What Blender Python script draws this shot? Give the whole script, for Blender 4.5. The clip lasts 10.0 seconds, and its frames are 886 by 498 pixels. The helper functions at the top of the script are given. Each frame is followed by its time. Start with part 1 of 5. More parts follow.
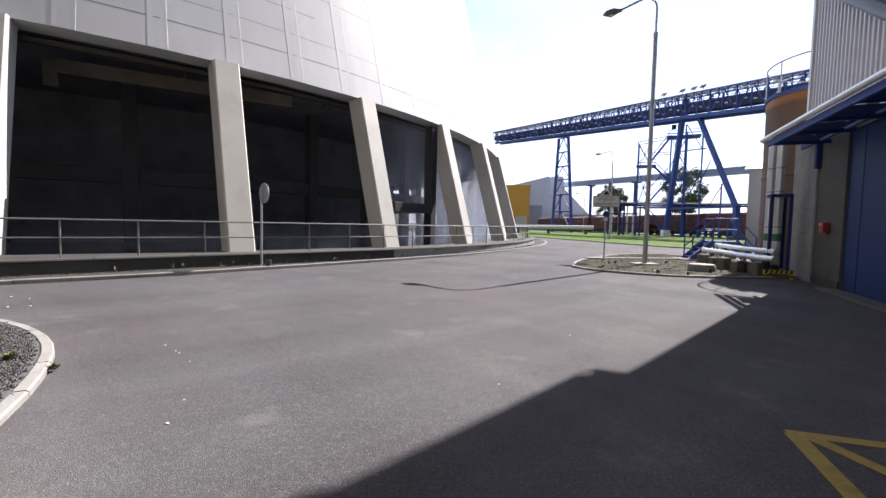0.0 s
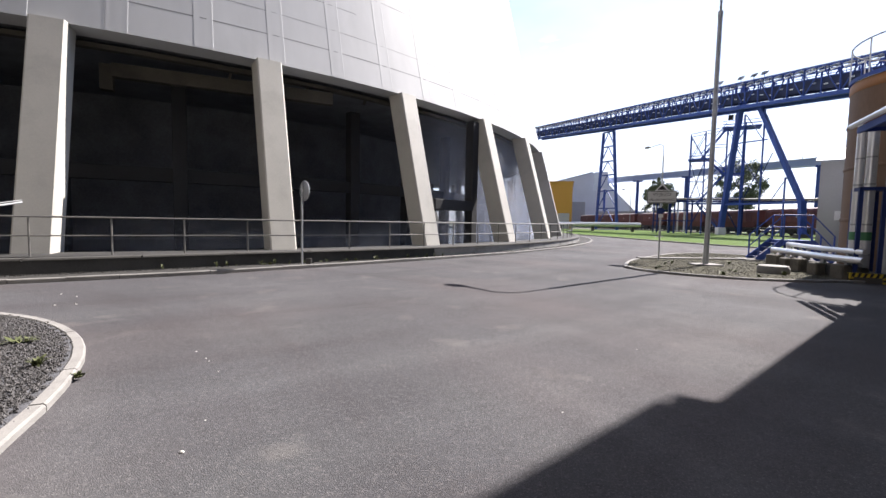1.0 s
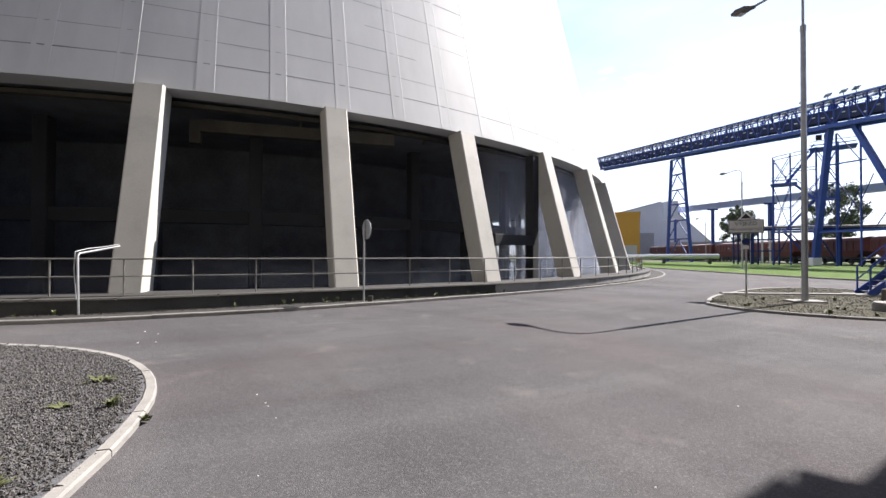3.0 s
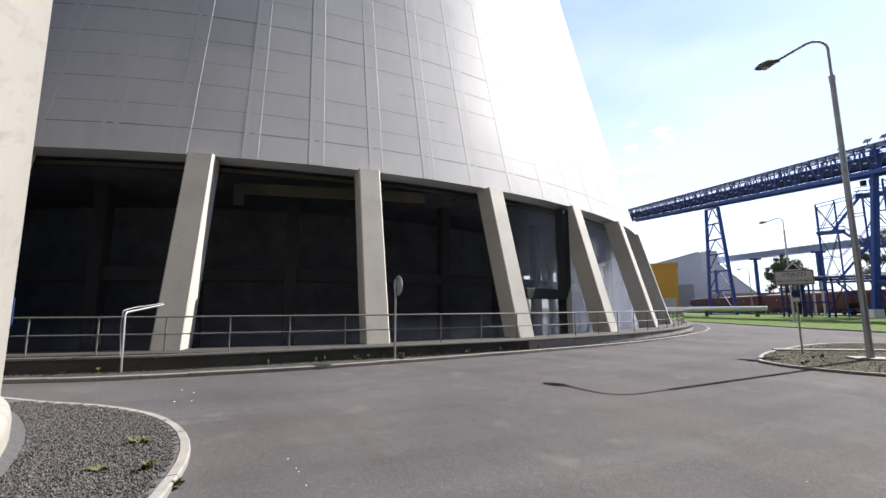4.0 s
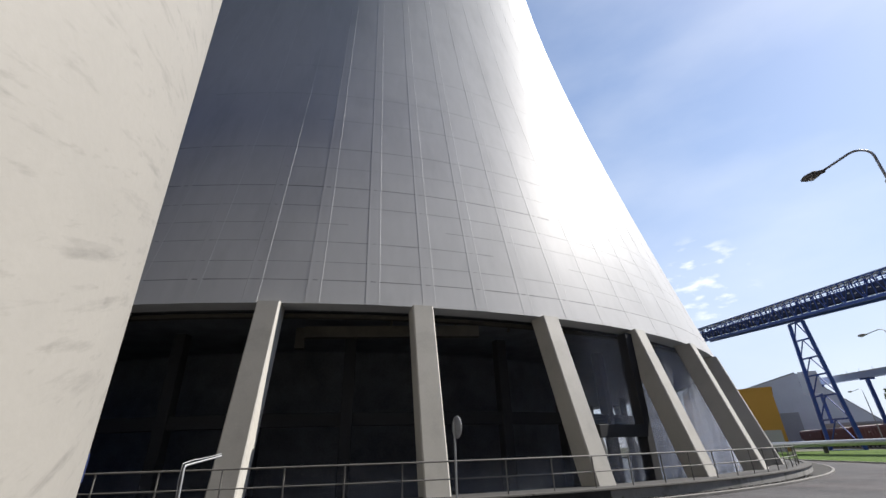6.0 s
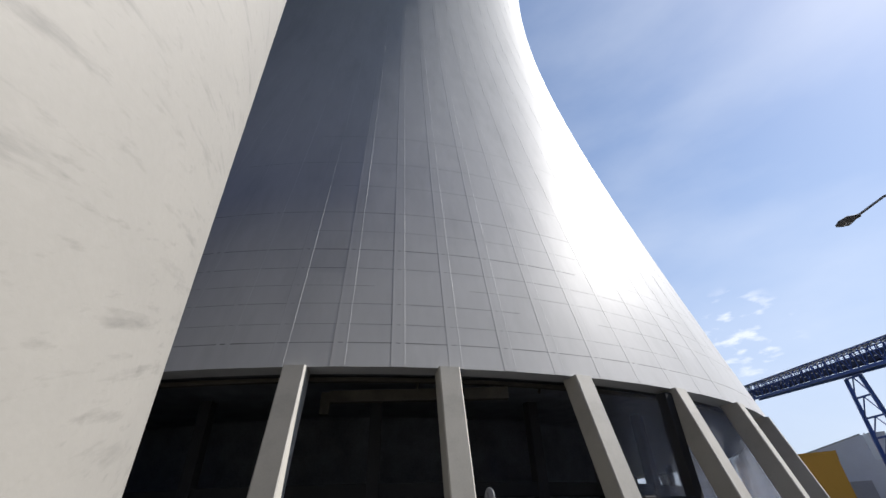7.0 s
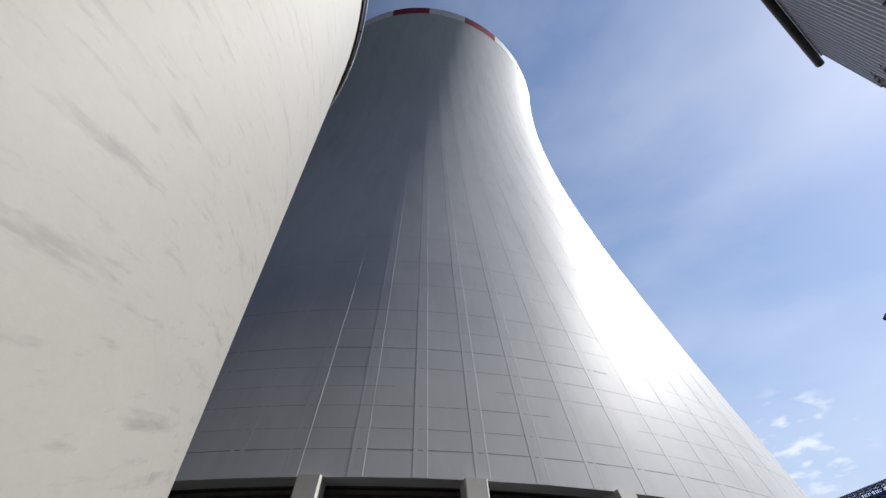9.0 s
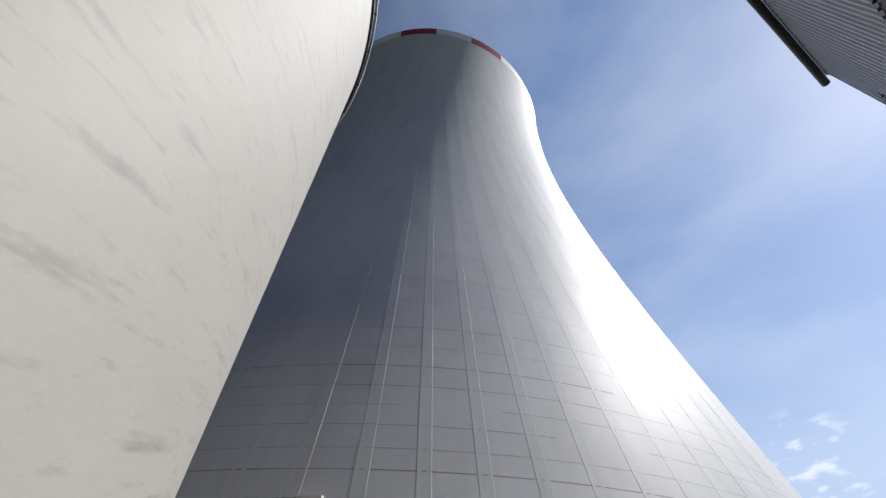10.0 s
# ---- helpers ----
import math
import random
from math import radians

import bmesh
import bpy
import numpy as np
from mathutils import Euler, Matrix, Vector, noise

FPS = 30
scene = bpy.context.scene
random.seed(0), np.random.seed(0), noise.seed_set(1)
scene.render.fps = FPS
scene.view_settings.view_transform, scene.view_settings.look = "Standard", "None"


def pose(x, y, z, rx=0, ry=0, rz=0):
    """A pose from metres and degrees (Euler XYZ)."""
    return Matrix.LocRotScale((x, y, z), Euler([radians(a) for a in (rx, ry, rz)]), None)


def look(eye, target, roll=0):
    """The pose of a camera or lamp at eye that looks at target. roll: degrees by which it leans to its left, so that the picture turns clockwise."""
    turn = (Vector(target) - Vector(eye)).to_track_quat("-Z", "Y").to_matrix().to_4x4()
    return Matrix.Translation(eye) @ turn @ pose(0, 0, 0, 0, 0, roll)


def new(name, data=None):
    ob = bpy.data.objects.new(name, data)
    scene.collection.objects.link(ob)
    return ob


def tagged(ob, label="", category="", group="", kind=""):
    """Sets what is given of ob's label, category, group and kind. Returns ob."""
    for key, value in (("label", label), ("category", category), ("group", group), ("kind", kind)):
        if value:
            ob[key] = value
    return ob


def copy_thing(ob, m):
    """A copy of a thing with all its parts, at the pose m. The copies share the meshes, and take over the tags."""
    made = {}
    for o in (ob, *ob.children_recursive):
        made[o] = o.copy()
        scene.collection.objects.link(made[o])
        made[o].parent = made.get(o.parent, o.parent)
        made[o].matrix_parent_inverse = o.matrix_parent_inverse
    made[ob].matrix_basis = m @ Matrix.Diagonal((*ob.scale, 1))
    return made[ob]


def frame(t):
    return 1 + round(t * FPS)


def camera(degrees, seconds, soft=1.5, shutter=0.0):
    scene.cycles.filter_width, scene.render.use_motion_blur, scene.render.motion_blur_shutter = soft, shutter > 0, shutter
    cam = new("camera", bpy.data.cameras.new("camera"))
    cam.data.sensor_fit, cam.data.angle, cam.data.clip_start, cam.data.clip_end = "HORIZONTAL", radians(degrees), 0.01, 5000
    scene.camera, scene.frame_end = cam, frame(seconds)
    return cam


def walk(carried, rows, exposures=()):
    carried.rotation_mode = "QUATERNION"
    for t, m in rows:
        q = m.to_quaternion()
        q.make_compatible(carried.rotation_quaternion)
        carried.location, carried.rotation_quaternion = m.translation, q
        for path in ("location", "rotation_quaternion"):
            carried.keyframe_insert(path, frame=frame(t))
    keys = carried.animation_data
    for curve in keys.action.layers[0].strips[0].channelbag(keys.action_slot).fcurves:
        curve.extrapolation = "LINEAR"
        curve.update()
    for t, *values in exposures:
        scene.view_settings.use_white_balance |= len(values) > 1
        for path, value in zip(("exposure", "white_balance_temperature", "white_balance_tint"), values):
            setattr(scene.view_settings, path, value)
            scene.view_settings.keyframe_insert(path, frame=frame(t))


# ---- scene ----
cam = camera(91.95, 10.0)
# seconds, place, yaw, pitch, roll
PATH = [
    (0.0, 0.010, -0.022, 1.600, 0.02, -3.37, 1.21),
    (0.5, -0.041, 0.321, 1.600, 2.61, -3.62, 1.23),
    (1.0, -0.113, 0.582, 1.609, 5.25, -3.83, 1.11),
    (1.5, -0.190, 0.782, 1.602, 7.44, -3.67, 0.88),
    (2.0, -0.188, 0.847, 1.622, 9.57, -2.98, 0.59),
    (2.5, -0.169, 0.863, 1.635, 11.38, -1.63, 0.36),
    (4.0, -0.185, 0.825, 1.712, 17.31, 7.92, -0.28),
    (4.5, -0.180, 0.812, 1.723, 19.20, 12.40, -0.65),
    (5.0, -0.165, 0.792, 1.753, 21.06, 17.17, -1.10),
    (5.5, -0.167, 0.757, 1.741, 22.59, 21.39, -1.55),
    (7.0, -0.190, 0.706, 1.760, 27.48, 33.37, -2.04),
    (7.5, -0.192, 0.706, 1.763, 28.53, 37.02, -2.14),
    (8.0, -0.181, 0.685, 1.763, 29.62, 40.75, -1.56),
    (8.5, -0.169, 0.670, 1.736, 30.26, 43.83, -1.19),
    (9.0, -0.167, 0.662, 1.720, 31.05, 46.29, -0.42),
    (9.5, -0.146, 0.675, 1.754, 31.81, 47.67, 0.32),
    (10.0, -0.141, 0.667, 1.781, 32.22, 48.41, 0.74),
]
EXPOSURE = [(0.0, 1.52, 6450, 15), (2.7, 1.49, 6500, 14), (5.0, 1.04, 6500, 11), (7.5, 0.61, 6250, 11), (10.0, 0.56, 6200, 11)]
walk(cam, [(t, pose(x, y, z, 90 + p, 0, yaw) @ pose(0, 0, 0, 0, 0, r)) for t, x, y, z, yaw, p, r in PATH], EXPOSURE)

# ---------------------------------------------------------------- light
SUN_AZ, SUN_EL = radians(45.3), radians(44.6)      # from +y towards +x; above the horizon
SUN = Vector((math.sin(SUN_AZ) * math.cos(SUN_EL), math.cos(SUN_AZ) * math.cos(SUN_EL), math.sin(SUN_EL)))
sun_data = bpy.data.lights.new("sun", "SUN")
sun_data.energy, sun_data.angle, sun_data.color = 5.0, radians(0.35), (1.0, 0.955, 0.89)
sun_lamp = new("sun", sun_data)
sun_lamp.matrix_world = look(SUN * 200, (0, 0, 0))

PUFF = (0.139, 0.947, 0.291)
world = bpy.data.worlds.new("sky")
scene.world = world
world.use_nodes = True
wn, wl = world.node_tree.nodes, world.node_tree.links
wn.clear()
w_out, w_bg, w_sky = wn.new("ShaderNodeOutputWorld"), wn.new("ShaderNodeBackground"), wn.new("ShaderNodeTexSky")
w_sky.sky_type, w_sky.sun_disc = "NISHITA", False
w_sky.sun_elevation, w_sky.sun_rotation = SUN_EL, SUN_AZ
w_sky.air_density, w_sky.dust_density, w_sky.ozone_density = 1.0, 0.25, 1.5
w_bg.inputs["Strength"].default_value = 0.053
# thin fair-weather cloud
w_co, w_map = wn.new("ShaderNodeTexCoord"), wn.new("ShaderNodeMapping")
w_map.inputs["Scale"].default_value = (1.0, 1.0, 2.6)
w_veil, w_puff = wn.new("ShaderNodeTexNoise"), wn.new("ShaderNodeTexNoise")
w_veil.inputs["Scale"].default_value, w_veil.inputs["Detail"].default_value = 2.2, 6
w_puff.inputs["Scale"].default_value, w_puff.inputs["Detail"].default_value = 22.0, 6
w_r1, w_r2 = wn.new("ShaderNodeMapRange"), wn.new("ShaderNodeMapRange")
for r, lo, hi, top in ((w_r1, 0.42, 0.85, 0.30), (w_r2, 0.51, 0.66, 0.65)):
    r.inputs["From Min"].default_value, r.inputs["From Max"].default_value, r.inputs["To Max"].default_value = lo, hi, top
w_mix1, w_mix2 = wn.new("ShaderNodeMix"), wn.new("ShaderNodeMix")
for m in (w_mix1, w_mix2):
    m.data_type = "RGBA"
    m.inputs["B"].default_value = (7.5, 7.7, 8.0, 1)
wl.new(w_co.outputs["Generated"], w_map.inputs["Vector"])
for tex, rng in ((w_veil, w_r1), (w_puff, w_r2)):
    wl.new(w_map.outputs["Vector"], tex.inputs["Vector"])
    wl.new(tex.outputs["Fac"], rng.inputs["Value"])
# pale haze towards the horizon
w_xyz, w_hz, w_haze = wn.new("ShaderNodeSeparateXYZ"), wn.new("ShaderNodeMapRange"), wn.new("ShaderNodeMix")
w_hz.interpolation_type = "SMOOTHSTEP"
w_hz.inputs["From Min"].default_value, w_hz.inputs["From Max"].default_value = 0.0, 0.75
w_hz.inputs["To Min"].default_value, w_hz.inputs["To Max"].default_value = 0.85, 0.06
w_haze.data_type = "RGBA"
w_haze.inputs["B"].default_value = (4.3, 4.8, 5.9, 1)
wl.new(w_co.outputs["Generated"], w_xyz.inputs["Vector"])
wl.new(w_xyz.outputs["Z"], w_hz.inputs["Value"])
wl.new(w_hz.outputs["Result"], w_haze.inputs["Factor"])
wl.new(w_sky.outputs["Color"], w_haze.inputs["A"])
wl.new(w_haze.outputs["Result"], w_mix1.inputs["A"])
wl.new(w_r1.outputs["Result"], w_mix1.inputs["Factor"])
wl.new(w_mix1.outputs["Result"], w_mix2.inputs["A"])
# a few small puffs low over the works
w_dot, w_near, w_gate = wn.new("ShaderNodeVectorMath"), wn.new("ShaderNodeMapRange"), wn.new("ShaderNodeMath")
w_dot.operation, w_gate.operation = "DOT_PRODUCT", "MULTIPLY"
w_dot.inputs[1].default_value = PUFF
w_near.interpolation_type = "SMOOTHSTEP"
w_near.inputs["From Min"].default_value, w_near.inputs["From Max"].default_value = 0.9952, 0.9992
wl.new(w_co.outputs["Generated"], w_dot.inputs[0])
wl.new(w_dot.outputs["Value"], w_near.inputs["Value"])
wl.new(w_near.outputs["Result"], w_gate.inputs[0])
wl.new(w_r2.outputs["Result"], w_gate.inputs[1])
wl.new(w_gate.outputs[0], w_mix2.inputs["Factor"])
# brighter over the sunward half, deeper away from it
w_sd, w_sr, w_tone, w_sc = wn.new("ShaderNodeVectorMath"), wn.new("ShaderNodeMapRange"), wn.new("ShaderNodeMix"), wn.new("ShaderNodeVectorMath")
w_sd.operation, w_sc.operation = "DOT_PRODUCT", "MULTIPLY"
w_sd.inputs[1].default_value = (0.3395, 0.8403, 0.4226)
w_sr.interpolation_type = "SMOOTHSTEP"
w_sr.inputs["From Min"].default_value, w_sr.inputs["From Max"].default_value = 0.10, 0.72
w_tone.data_type = "RGBA"
w_tone.inputs["A"].default_value, w_tone.inputs["B"].default_value = (0.10, 0.145, 0.31, 1), (1.74, 1.74, 1.74, 1)
wl.new(w_co.outputs["Generated"], w_sd.inputs[0])
wl.new(w_sd.outputs["Value"], w_sr.inputs["Value"])
wl.new(w_sr.outputs["Result"], w_tone.inputs["Factor"])
wl.new(w_mix2.outputs["Result"], w_sc.inputs[0])
wl.new(w_tone.outputs["Result"], w_sc.inputs[1])
wl.new(w_sc.outputs["Vector"], w_bg.inputs["Color"])
wl.new(w_bg.outputs["Background"], w_out.inputs["Surface"])


# ---------------------------------------------------------------- materials
def mat(name, col, rough=0.7, metal=0.0, var=0.15, scale=3.0, fine=40.0, bump=0.15, bump_scale=60.0, col2=None, stain=0.0, stain_scale=0.6, spec=0.4, stretch=(1, 1, 1)):
    """A surface with two scales of colour variation, soft stains and fine relief, in object metres."""
    m = bpy.data.materials.new(name)
    m.use_nodes = True
    n, l = m.node_tree.nodes, m.node_tree.links
    b = n["Principled BSDF"]
    b.inputs["Roughness"].default_value, b.inputs["Metallic"].default_value = rough, metal
    b.inputs["Specular IOR Level"].default_value = spec
    co, mp = n.new("ShaderNodeTexCoord"), n.new("ShaderNodeMapping")
    mp.inputs["Scale"].default_value = stretch
    l.new(co.outputs["Object"], mp.inputs["Vector"])
    big, small = n.new("ShaderNodeTexNoise"), n.new("ShaderNodeTexNoise")
    big.inputs["Scale"].default_value, big.inputs["Detail"].default_value = scale, 5
    small.inputs["Scale"].default_value, small.inputs["Detail"].default_value = fine, 3
    for t in (big, small):
        l.new(mp.outputs["Vector"], t.inputs["Vector"])
    dark = tuple(c * (1 - var) for c in col)
    light = tuple(min(1.0, c * (1 + var)) for c in (col2 or col))
    ramp = n.new("ShaderNodeMix")
    ramp.data_type = "RGBA"
    ramp.inputs["A"].default_value, ramp.inputs["B"].default_value = (*dark, 1), (*light, 1)
    add = n.new("ShaderNodeMath")
    add.operation = "ADD"
    half1, half2 = n.new("ShaderNodeMath"), n.new("ShaderNodeMath")
    for h, t, k in ((half1, big, 1.5), (half2, small, 0.9)):
        h.operation = "MULTIPLY_ADD"
        h.inputs[1].default_value, h.inputs[2].default_value = k, -k / 2 + 0.25
        l.new(t.outputs["Fac"], h.inputs[0])
    l.new(half1.outputs[0], add.inputs[0])
    l.new(half2.outputs[0], add.inputs[1])
    add.use_clamp = True
    l.new(add.outputs[0], ramp.inputs["Factor"])
    out = ramp.outputs["Result"]
    if stain:
        st, rg, mx = n.new("ShaderNodeTexNoise"), n.new("ShaderNodeMapRange"), n.new("ShaderNodeMix")
        st.inputs["Scale"].default_value, st.inputs["Detail"].default_value, st.inputs["Roughness"].default_value = stain_scale, 7, 0.62
        l.new(mp.outputs["Vector"], st.inputs["Vector"])
        rg.inputs["From Min"].default_value, rg.inputs["From Max"].default_value, rg.inputs["To Max"].default_value = 0.5, 0.72, stain
        l.new(st.outputs["Fac"], rg.inputs["Value"])
        mx.data_type = "RGBA"
        mx.inputs["B"].default_value = (*[c * 0.35 for c in col], 1)
        l.new(out, mx.inputs["A"])
        l.new(rg.outputs["Result"], mx.inputs["Factor"])
        out = mx.outputs["Result"]
    l.new(out, b.inputs["Base Color"])
    if bump:
        bt, bp = n.new("ShaderNodeTexNoise"), n.new("ShaderNodeBump")
        bt.inputs["Scale"].default_value, bt.inputs["Detail"].default_value = bump_scale, 4
        l.new(co.outputs["Object"], bt.inputs["Vector"])
        bp.inputs["Strength"].default_value, bp.inputs["Distance"].default_value = bump, 0.02
        l.new(bt.outputs["Fac"], bp.inputs["Height"])
        l.new(bp.outputs["Normal"], b.inputs["Normal"])
    return m


ASPHALT = mat("asphalt", (0.0495, 0.0490, 0.0525), 0.88, var=0.2, scale=0.25, fine=70, bump=0.55, bump_scale=110, col2=(0.0725, 0.0710, 0.0760), stain=0.22, stain_scale=0.22, spec=0.12)


def by_piece(m, lo, hi):
    """Lets the loose pieces of one mesh differ in tone."""
    n, l = m.node_tree.nodes, m.node_tree.links
    b = n["Principled BSDF"]
    src = b.inputs["Base Color"].links[0].from_socket
    geo, rg, mul = n.new("ShaderNodeNewGeometry"), n.new("ShaderNodeMapRange"), n.new("ShaderNodeVectorMath")
    rg.interpolation_type = "SMOOTHSTEP"
    rg.inputs["To Min"].default_value, rg.inputs["To Max"].default_value = lo, hi
    mul.operation = "SCALE"
    l.new(geo.outputs["Random Per Island"], rg.inputs["Value"])
    l.new(src, mul.inputs[0])
    l.new(rg.outputs["Result"], mul.inputs["Scale"])
    l.new(mul.outputs["Vector"], b.inputs["Base Color"])


def wheel_sweeps(m, centre, freq, seed, amount, dark, light):
    """Faint curved bands that turning wheels have left, drawn round a centre."""
    n, l = m.node_tree.nodes, m.node_tree.links
    b = n["Principled BSDF"]
    src = b.inputs["Base Color"].links[0].from_socket
    co, ds, sc, xyz, vec, t = (n.new("ShaderNode" + k) for k in ("TexCoord", "VectorMath", "Math", "SeparateXYZ", "CombineXYZ", "TexNoise"))
    ds.operation, sc.operation = "DISTANCE", "MULTIPLY"
    ds.inputs[1].default_value, sc.inputs[1].default_value = (*centre, 0), freq
    slow = n.new("ShaderNodeVectorMath")
    slow.operation = "SCALE"
    slow.inputs["Scale"].default_value = 0.07
    l.new(co.outputs["Object"], ds.inputs[0])
    l.new(ds.outputs["Value"], sc.inputs[0])
    l.new(co.outputs["Object"], slow.inputs[0])
    l.new(slow.outputs["Vector"], xyz.inputs["Vector"])
    l.new(sc.outputs[0], vec.inputs["Z"])
    l.new(xyz.outputs["X"], vec.inputs["X"])
    l.new(xyz.outputs["Y"], vec.inputs["Y"])
    off = n.new("ShaderNodeVectorMath")
    off.inputs[1].default_value = (seed, seed * 1.7, seed * 0.3)
    l.new(vec.outputs["Vector"], off.inputs[0])
    t.inputs["Scale"].default_value, t.inputs["Detail"].default_value = 1.0, 5
    l.new(off.outputs["Vector"], t.inputs["Vector"])
    for lo, hi, k in ((0.54, 0.72, light), (0.46, 0.30, dark)):
        r, x, f = n.new("ShaderNodeMapRange"), n.new("ShaderNodeMix"), n.new("ShaderNodeVectorMath")
        f.operation = "MULTIPLY"
        f.inputs[1].default_value = k
        r.inputs["From Min"].default_value, r.inputs["From Max"].default_value, r.inputs["To Max"].default_value = lo, hi, amount
        l.new(t.outputs["Fac"], r.inputs["Value"])
        x.data_type = "RGBA"
        l.new(src, f.inputs[0])
        l.new(src, x.inputs["A"])
        l.new(f.outputs["Vector"], x.inputs["B"])
        l.new(r.outputs["Result"], x.inputs["Factor"])
        src = x.outputs["Result"]
    l.new(src, b.inputs["Base Color"])


def scuffs(m):
    """Pale dusty scuffs and coarse grit over a road surface."""
    n, l = m.node_tree.nodes, m.node_tree.links
    b = n["Principled BSDF"]
    src = b.inputs["Base Color"].links[0].from_socket
    co = n.new("ShaderNodeTexCoord")
    for sc, det, lo, hi, amt, col in ((1.1, 8, 0.60, 0.74, 0.55, (0.144, 0.134, 0.126)), (0.16, 4, 0.46, 0.62, 0.55, (0.090, 0.076, 0.0766)), (0.4, 5, 0.5, 0.66, 0.35, (0.095, 0.095, 0.0963)), (7, 9, 0.50, 0.72, 0.3, (0.045, 0.0425, 0.044)), (17, 7, 0.52, 0.72, 0.5, (0.104, 0.098, 0.0994)), (48, 3, 0.56, 0.70, 0.55, (0.16, 0.152, 0.153)), (62, 3, 0.57, 0.72, 0.65, (0.028, 0.0235, 0.0254)), (95, 2, 0.62, 0.72, 0.6, (0.20, 0.195, 0.197))):
        t, r, x = n.new("ShaderNodeTexNoise"), n.new("ShaderNodeMapRange"), n.new("ShaderNodeMix")
        t.inputs["Scale"].default_value, t.inputs["Detail"].default_value = sc, det
        l.new(co.outputs["Object"], t.inputs["Vector"])
        r.inputs["From Min"].default_value, r.inputs["From Max"].default_value, r.inputs["To Max"].default_value = lo, hi, amt
        l.new(t.outputs["Fac"], r.inputs["Value"])
        x.data_type = "RGBA"
        x.inputs["B"].default_value = (*col, 1)
        l.new(src, x.inputs["A"])
        l.new(r.outputs["Result"], x.inputs["Factor"])
        src = x.outputs["Result"]
    l.new(src, b.inputs["Base Color"])


scuffs(ASPHALT)
wheel_sweeps(ASPHALT, (-12.5, -4.5), 0.8, 3.0, 0.8, (0.86, 0.82, 0.82), (1.2, 1.22, 1.2))
wheel_sweeps(ASPHALT, (-35.5, 48.8), 1.2, 9.0, 0.8, (0.88, 0.85, 0.85), (1.18, 1.2, 1.18))
GRAVEL = mat("gravel", (0.0792, 0.0792, 0.0864), 0.9, var=0.45, scale=22, fine=60, bump=1.0, bump_scale=45)
VERGE = mat("earthy_gravel", (0.0259, 0.0245, 0.0223), 0.95, var=0.5, scale=6, fine=40, bump=0.8, bump_scale=30)
STONE = mat("crushed_stone", (0.078, 0.074, 0.074), 0.85, var=0.4, scale=9, fine=40, bump=0.4)
ISLE_EARTH = mat("sandy_island_ground", (0.052, 0.049, 0.041), 0.95, var=0.4, scale=3, fine=35, bump=0.5, bump_scale=40, col2=(0.066, 0.062, 0.04), stain=0.5, stain_scale=1.5, spec=0.1)
STONE_WARM = mat("pale_crushed_stone", (0.05, 0.048, 0.042), 0.85, var=0.4, scale=9, fine=40, bump=0.4)
by_piece(STONE, 0.5, 1.3)
by_piece(STONE_WARM, 0.65, 1.25)
BLOCK = mat("mossy_block_concrete", (0.10, 0.09, 0.074), 0.9, var=0.3, scale=4, fine=40, bump=0.6, bump_scale=25, stain=0.6, stain_scale=3)
KERB = mat("kerb_concrete", (0.215, 0.207, 0.196), 0.85, var=0.14, scale=4, fine=50, bump=0.3, stain=0.35, stain_scale=3)
SHELL = mat("tower_paint", (0.463, 0.468, 0.473), 0.56, var=0.06, scale=0.35, fine=2.2, bump=0.06, bump_scale=5, stain=0.16, stain_scale=0.5, spec=0.13, stretch=(1, 1, 0.16))
JOINT = mat("dusty_joint", (0.25, 0.252, 0.255), 0.7, var=0.10, scale=0.5, fine=3, bump=0, stain=0.95, stain_scale=0.35, spec=0.2)
COLUMN = mat("column_concrete", (0.42, 0.405, 0.365), 0.62, var=0.08, scale=0.9, fine=18, bump=0.15, bump_scale=30, stain=0.18, stain_scale=1.2)
# near black also carries the shade on the basin wall's side away from the sun
BASIN = mat("near_black_concrete", (0.042, 0.042, 0.042), 0.85, var=0.35, scale=1.1, fine=25, bump=0.4, bump_scale=30, stain=0.6, stain_scale=1.4)
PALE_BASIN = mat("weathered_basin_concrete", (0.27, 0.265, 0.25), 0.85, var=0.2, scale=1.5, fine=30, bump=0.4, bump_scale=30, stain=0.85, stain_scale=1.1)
TOWER_KERB = mat("worn_kerb_concrete", (0.18, 0.173, 0.162), 0.85, var=0.2, scale=4, fine=50, bump=0.3, stain=0.6, stain_scale=2)
DECK = mat("dark_deck_concrete", (0.032, 0.031, 0.03), 0.8, var=0.25, scale=1.5, fine=30, bump=0.3, stain=0.5, stain_scale=1)
COPING = mat("coping_concrete", (0.05, 0.048, 0.044), 0.85, var=0.2, scale=2, fine=40, bump=0.3, stain=0.4, stain_scale=2)
# blue-grey stands in for the dim misty light inside the tower
DARK = mat("dim_interior_grey", (0.1, 0.105, 0.118), 0.8, var=0.4, scale=0.8, fine=9, bump=0.2)
# near black: the interior's shade is put into this concrete colour
INNER = mat("shaded_inner_concrete", (0.028, 0.0285, 0.031), 0.85, var=0.25, scale=0.8, fine=14, bump=0.2)
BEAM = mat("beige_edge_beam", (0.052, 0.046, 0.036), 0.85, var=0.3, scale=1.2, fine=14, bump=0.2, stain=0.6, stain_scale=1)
POOL = mat("pool_water", (0.03, 0.04, 0.05), 0.08, var=0.2, bump=0.5, bump_scale=9)
SILO = mat("silo_paint", (0.266, 0.255, 0.232), 0.65, var=0.05, scale=0.5, fine=9, bump=0.10, bump_scale=12)


